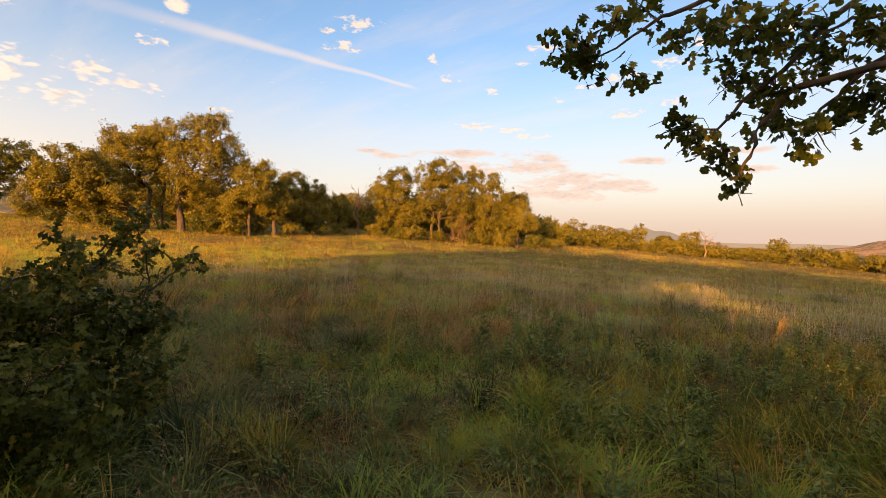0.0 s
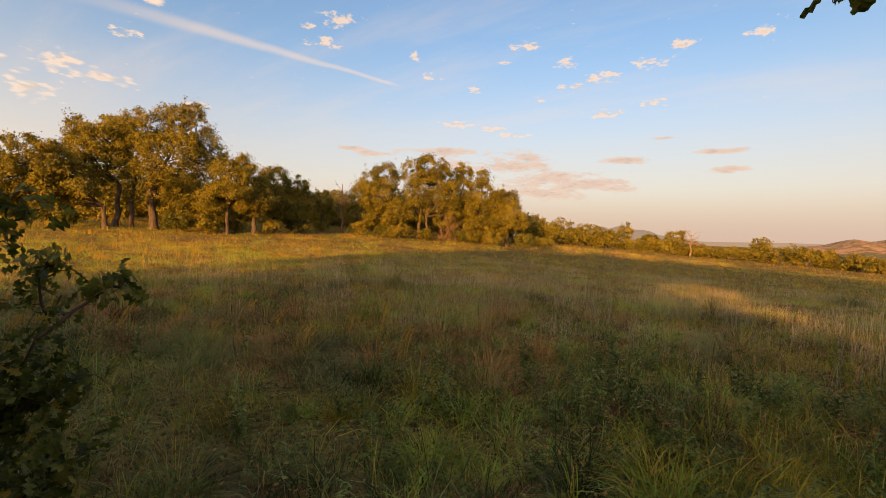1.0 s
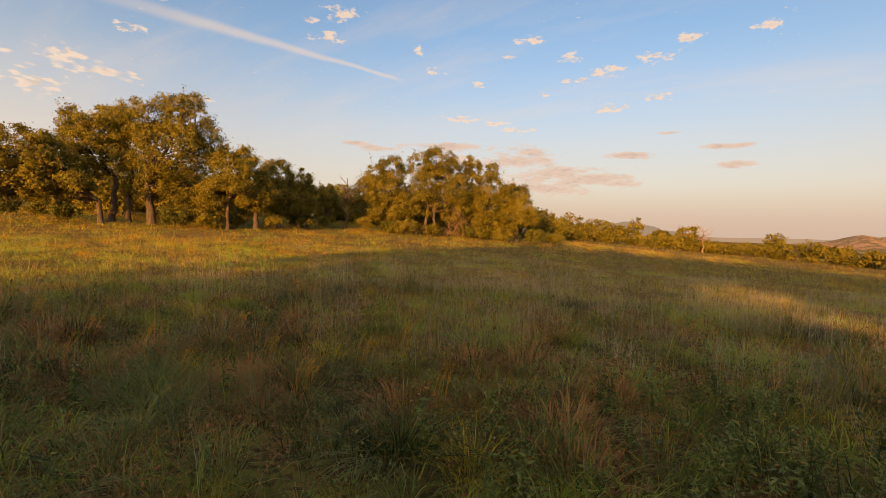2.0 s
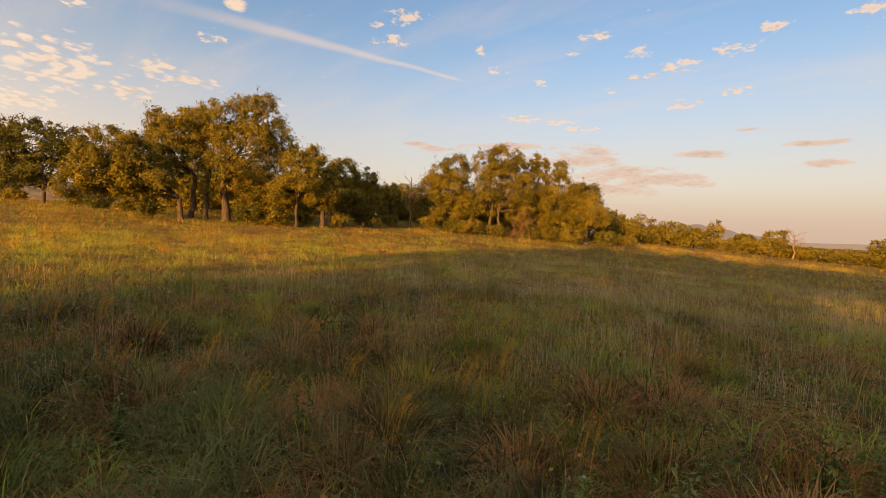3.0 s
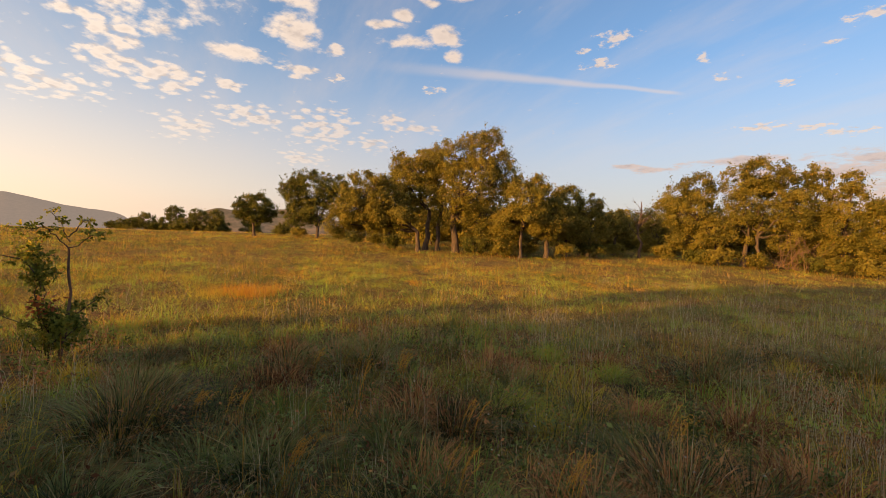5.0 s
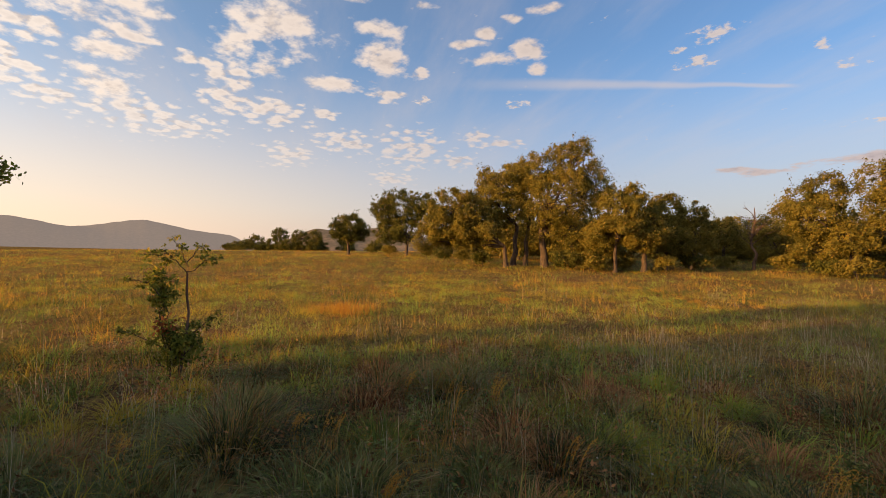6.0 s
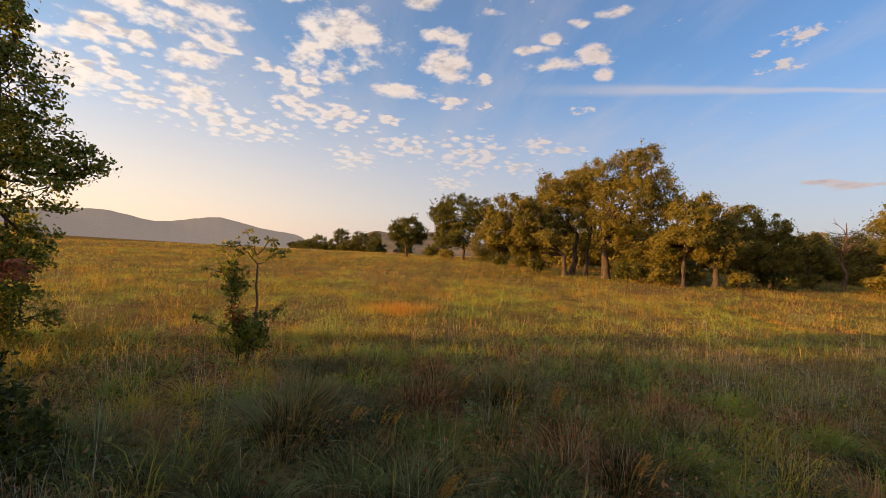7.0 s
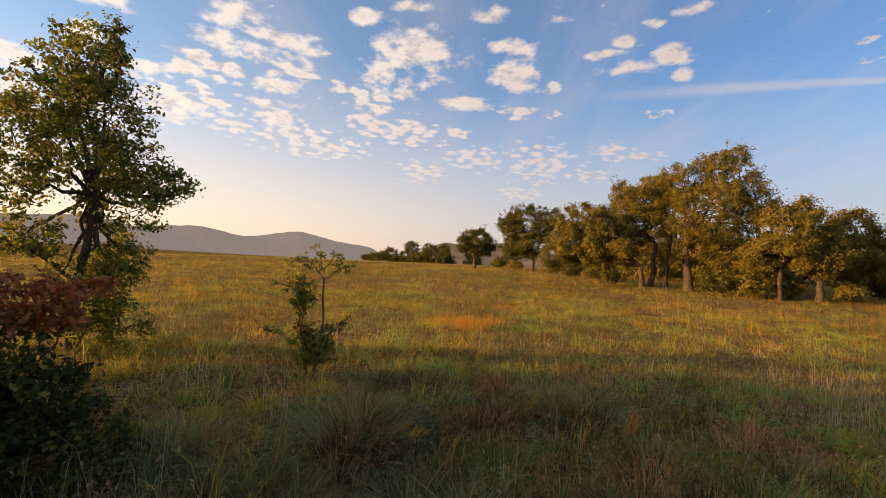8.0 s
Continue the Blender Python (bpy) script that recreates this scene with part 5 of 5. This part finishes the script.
# tussocks strewn over two wedges of the shaded meadow that the camera looks into
for i in range(58):
    a, far = radians(rng.uniform(-38, 52) + (48 if i % 2 else 8)), rng.uniform(2.6, 7.5)
    x, y = (-3.4 - math.sin(a) * far, 5.2 + math.cos(a) * far) if i % 2 else (-1.2 - math.sin(a) * far, 3.4 + math.cos(a) * far)
    if 0.929 * x - 0.37 * y > -12 and math.hypot(x + 2.0, y - 4.3) > 1.4 and math.hypot(x + 3.2, y - 5.3) > 1.6:
        put(brown_tuft if i % 4 == 3 or i % 6 in (0, 4) else dark_tuft, x, y, rng.uniform(0.65, 1.25), rng.uniform(0, 360))


def tussock(label, blade_mat, top_mat, seed):
    """A mound of old bunchgrass: dark arching blades below, a haze of fine seed stalks above."""
    thing = bunch(label, blade_mat, seed, 420, 0.26, 0.62, 0.0055, 1.0, "old tussocks")
    v, t = fountain(np.random.RandomState(seed + 1), np.zeros(1), np.zeros(1), 260, 0.3, 0.64, 0.0022, 0.75, 1, np.ones(1))
    part("seed_haze", np_mesh("seed_haze", v - [0, 0, float(land(0, 0))], t, top_mat), thing, "fine brown seed stalks")
    return thing


dark_tussock = tussock("old dark green tussock with brown seed haze", BLUISH, RUST, 171)
for x, y, s in [(-7.63, 7.32, 1.35), (-7.2, 7.0, 1.0), (-7.7, 9.12, 0.9), (-7.2, 10.0, 0.95), (-3.4, 8.5, 0.95), (-3.0, 8.7, 0.8), (-6.9, 9.6, 0.8), (-3.9, 7.3, 0.85), (-2.1, 7.2, 0.8), (3.8, 7.7, 1.0), (-1.4, 14.1, 1.2), (-3.3, 12.0, 1.1), (5.3, 10.6, 1.1), (-9.2, 8.3, 0.7), (-8.8, 8.7, 0.7)]:
    put(dark_tussock, x, y, s, rng.uniform(0, 360))
olive_tussock = tussock("olive tussock with straw-tipped seed haze", GREEN, OLIVE, 173)
for x, y, s in [(-6.5, 8.0, 0.9), (-5.7, 9.6, 0.95), (-5.0, 9.6, 0.9), (-4.8, 9.4, 0.9), (-5.3, 11.8, 1.0), (-4.4, 11.4, 0.9), (3.3, 6.1, 0.9), (0.4, 3.4, 0.75), (0.8, 3.0, 0.7), (-0.5, 4.6, 0.8), (1.2, 9.5, 1.0), (-5.7, 10.3, 0.9), (2.4, 8.8, 0.9), (-1.6, 9.8, 0.9)]:
    put(olive_tussock, x, y, s, rng.uniform(0, 360))
for x, y, s in [(-5.6, 10.2, 1.2), (-5.4, 10.5, 1.0), (-2.8, 7.1, 0.9), (-2.4, 7.4, 0.8), (-2.7, 7.6, 0.9), (-2.2, 7.9, 0.8), (-4.6, 11.9, 1.0)]:
    put(brown_tuft, x, y, s, rng.uniform(0, 360))
gold_tuft = bunch("sunlit straw-gold bunchgrass tuft", STRAW, 73, 260, 0.5, 0.5, 0.005, 0.45, "straw tufts")
for x, y, s in [(-13.5, 12.9, 1.1), (-13.2, 13.4, 1.0), (-13.9, 12.7, 1.0), (-13.0, 12.6, 0.9), (-12.5, 18.9, 0.6), (-12.0, 18.4, 0.5), (-6.9, 23.2, 0.5), (-7.6, 24.1, 0.6), (-8.3, 24.9, 0.5), (-5.7, 24.4, 0.45), (-6.0, 8.2, 0.6), (-9.9, 27, 0.6), (-10.9, 27.6, 0.5),
                (5.4, 6.3, 0.8), (6.2, 6.6, 0.8), (-14.2, 13.2, 0.8), (-6.6, 7.6, 0.55), (-4.9, 10.9, 0.6)]:
    put(gold_tuft, x, y, s, rng.uniform(0, 360))

fine_tufts = [bunch("arching green bunchgrass tuft", GREEN, 74, 260, 0.13, 0.55, 0.0055, 0.85, "grass tufts by the path"), bunch("arching olive bunchgrass tuft with dry tips", OLIVE, 75, 260, 0.14, 0.6, 0.005, 0.8, "grass tufts by the path"),
              bunch("arching dark bunchgrass tuft", BLUISH, 76, 280, 0.15, 0.55, 0.0055, 0.9, "grass tufts by the path")]
for i in range(75):
    a, r = radians(rng.uniform(-48, 46)), rng.uniform(2.3, 6.0)
    x, y = (-math.sin(a) * r, math.cos(a) * r) if i < 42 else (-3.5 - math.sin(a + 0.9) * r, 5.4 + math.cos(a + 0.9) * r)
    if min(math.hypot(x + 0.35, y - 0.9), math.hypot(x + 0.9, y - 2.4), math.hypot(x + 1.6, y - 4.1)) > 0.55:
        put(fine_tufts[i % 3], x, y, rng.uniform(0.55, 1.05), rng.uniform(0, 360))


def herb(seed, tall, count, label, group, mat=FORB, blade=0.085, rows=13):
    """A leafy prairie herb: a few stems with narrow leaves all the way up."""
    rng = np.random.RandomState(seed)
    thing = tagged(new("prairie_herb"), label, "herb", group)
    cen, size = [], []
    for i in range(count):
        a = rng.uniform(0, 6.28)
        top = np.array([math.cos(a), math.sin(a), 0]) * rng.uniform(0.02, 0.16) + [0, 0, tall * rng.uniform(0.6, 1)]
        path = crooked(rng, np.array([math.cos(a), math.sin(a), 0]) * 0.02, top, 6, 0.02)
        sv, st = [], []
        tube(path, np.linspace(0.004, 0.0015, 6), 4, sv, st)
        part("stem", np_mesh("stem", np.concatenate(sv), np.concatenate(st), FORB, True), thing)
        for k in np.linspace(0.18, 1, rows):
            p = np.array([np.interp(k * 5, range(6), path[:, c]) for c in range(3)])
            cen += [p, p]
            size += [blade * (1.1 - 0.5 * k)] * 2
    lv, lt = scatter_leaves(rng, np.array(cen), np.array(size) * rng.uniform(0.8, 1.2, len(size)), NARROW, 1.6)
    part("foliage", np_mesh("foliage", lv, lt, mat), thing)
    return thing


herbs = [herb(81, 0.5, 6, "leafy green prairie herb with narrow leaves", "prairie herbs"), herb(82, 0.38, 8, "bushy green prairie herb with narrow leaves", "prairie herbs"), herb(83, 0.6, 4, "tall thin prairie herb with narrow leaves", "prairie herbs")]
rng = np.random.RandomState(62)
for i in range(175):
    if i >= 95:
        x, y = rng.uniform(0.7, 5.0), rng.uniform(2.3, 6.0)
    elif i < 45:
        x, y = rng.uniform(0.6, 6.0), rng.uniform(2.6, 7.5)
    elif i < 70:
        x, y = rng.uniform(-2.0, 1.2), rng.uniform(2.4, 6.5)
    else:
        x, y = rng.uniform(-8.0, -2.5), rng.uniform(6.6, 12)
    if math.hypot(x + 0.6, y - 2.0) > 1.0:
        put(herbs[i % 3], x, y, rng.uniform(0.6, 1.1), rng.uniform(0, 360), 0.01)

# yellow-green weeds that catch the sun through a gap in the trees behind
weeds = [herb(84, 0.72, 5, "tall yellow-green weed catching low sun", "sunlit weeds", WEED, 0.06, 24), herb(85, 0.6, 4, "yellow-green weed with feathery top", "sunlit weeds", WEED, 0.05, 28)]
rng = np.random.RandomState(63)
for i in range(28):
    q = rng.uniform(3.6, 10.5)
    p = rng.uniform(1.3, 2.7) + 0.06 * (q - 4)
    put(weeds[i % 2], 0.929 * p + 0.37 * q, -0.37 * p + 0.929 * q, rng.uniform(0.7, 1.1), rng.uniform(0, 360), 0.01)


def heads(name, label, category, mat, seed, spots, tall, ball):
    """Thin stalks with small round heads, scattered in loose patches."""
    rng = np.random.RandomState(seed)
    octa = (np.array([(1, 0, 0), (-1, 0, 0), (0, 1, 0), (0, -1, 0), (0, 0, 0.8), (0, 0, -0.6)]), np.array([(0, 2, 4), (2, 1, 4), (1, 3, 4), (3, 0, 4), (2, 0, 5), (1, 2, 5), (3, 1, 5), (0, 3, 5)]))
    vs, ts, start = [], [], 0
    for cx, cy, r, n in spots:
        for _ in range(n):
            x, y = rng.normal(cx, r), rng.normal(cy, r)
            z = float(land(x, y))
            h = tall * rng.uniform(0.7, 1.15)
            d = math.hypot(x + 2, y - 4)
            w = 0.002 + 0.0002 * d
            tip = np.array([x + rng.normal(0, 0.05), y + rng.normal(0, 0.05), z + h])
            stalk = np.array([(x - w, y, z), (x + w, y, z), tip])
            s = ball * rng.uniform(0.7, 1.2)
            vs += [stalk, octa[0] * s + tip]
            ts += [np.array([(0, 1, 2)]) + start, octa[1] + start + 3]
            start += 9
    me = np_mesh(name, np.concatenate(vs), np.concatenate(ts), mat)
    me.materials.append(FORB)
    me.polygons.foreach_set("material_index", np.array([1 if i % 9 == 0 else 0 for i in range(len(me.polygons))], np.int32))
    tagged(new(name, me), label, category, kind="stuff")


heads("white_flowers", "scattered small white prairie flower heads on thin stalks", "flowers", WHITE, 91,
      [(0.4, 11.5, 0.7, 60), (1.4, 12.2, 0.9, 45), (-4.2, 8.2, 0.5, 16), (-3.0, 8.0, 0.5, 14), (-2.4, 12.0, 0.9, 22), (-5.4, 9.0, 0.6, 10), (-1.0, 8.4, 0.9, 10), (-3.6, 16.0, 1.5, 20), (3.5, 15, 2.0, 26), (-0.4, 6.5, 0.6, 6)], 0.46, 0.010)
heads("yellow_flowers", "a few small yellow prairie flowers", "flowers", YELLOW, 92, [(-7.8, 8.9, 0.15, 1), (-5.3, 10.6, 0.5, 7), (-6.3, 13.5, 1.5, 12), (-10.0, 15.0, 2.0, 10), (-4.3, 12.4, 0.6, 5)], 0.42, 0.014)


def plumes(x, y, seed, count, tall):
    """Bleached grass plumes that nod to one side."""
    rng = np.random.RandomState(seed)
    thing = tagged(new("grass_plume"), "pale nodding straw plumes above the grass", "grass plume", "grass plumes")
    thing.location = (x, y, float(land(x, y)))
    sv, st, cen = [], [], []
    for i in range(count):
        a = np.array([rng.normal(0, 0.04), rng.normal(0, 0.04), 0])
        bend = np.array([rng.uniform(0.06, 0.14), rng.uniform(0.0, 0.06), 0])
        h = tall * rng.uniform(0.75, 1.0)
        path = np.array([a + bend * k**2.2 + [0, 0, h * (k - 0.1 * k**4)] for k in np.linspace(0, 1, 8)])
        tube(path, np.linspace(0.0025, 0.001, 8), 4, sv, st)
        for k in np.linspace(0.55, 1, 30):
            cen.append(a + bend * k**2.2 + [0, 0, h * (k - 0.1 * k**4)])
    lv, lt = scatter_leaves(rng, np.array(cen), rng.uniform(0.012, 0.028, len(cen)), LANCE, -0.3)
    part("stalk", np_mesh("stalk", np.concatenate(sv), np.concatenate(st), STRAW, True), thing)
    tagged(part("plume", np_mesh("plume", lv, lt, STRAW), thing), kind="stuff")


plumes(-6.25, 8.7, 1, 7, 0.62)
plumes(-7.0, 7.5, 2, 10, 0.4)
plumes(-6.8, 7.7, 3, 8, 0.38)
plumes(4.6, 6.3, 4, 8, 0.7)
plumes(-7.4, 6.3, 5, 6, 0.45)
for i, (x, y) in enumerate([(-3.2, 7.3), (-2.6, 7.9), (-4.0, 8.0), (-2.0, 7.1), (-4.6, 7.7), (-1.6, 7.9), (-5.6, 7.3), (-6.2, 9.3), (-0.8, 6.9), (-5.0, 8.6), (-3.5, 9.4), (-1.2, 9.0), (-7.2, 9.0)]):
    plumes(x, y, 20 + i, 6 + i % 4, 0.44 + 0.05 * (i % 3))
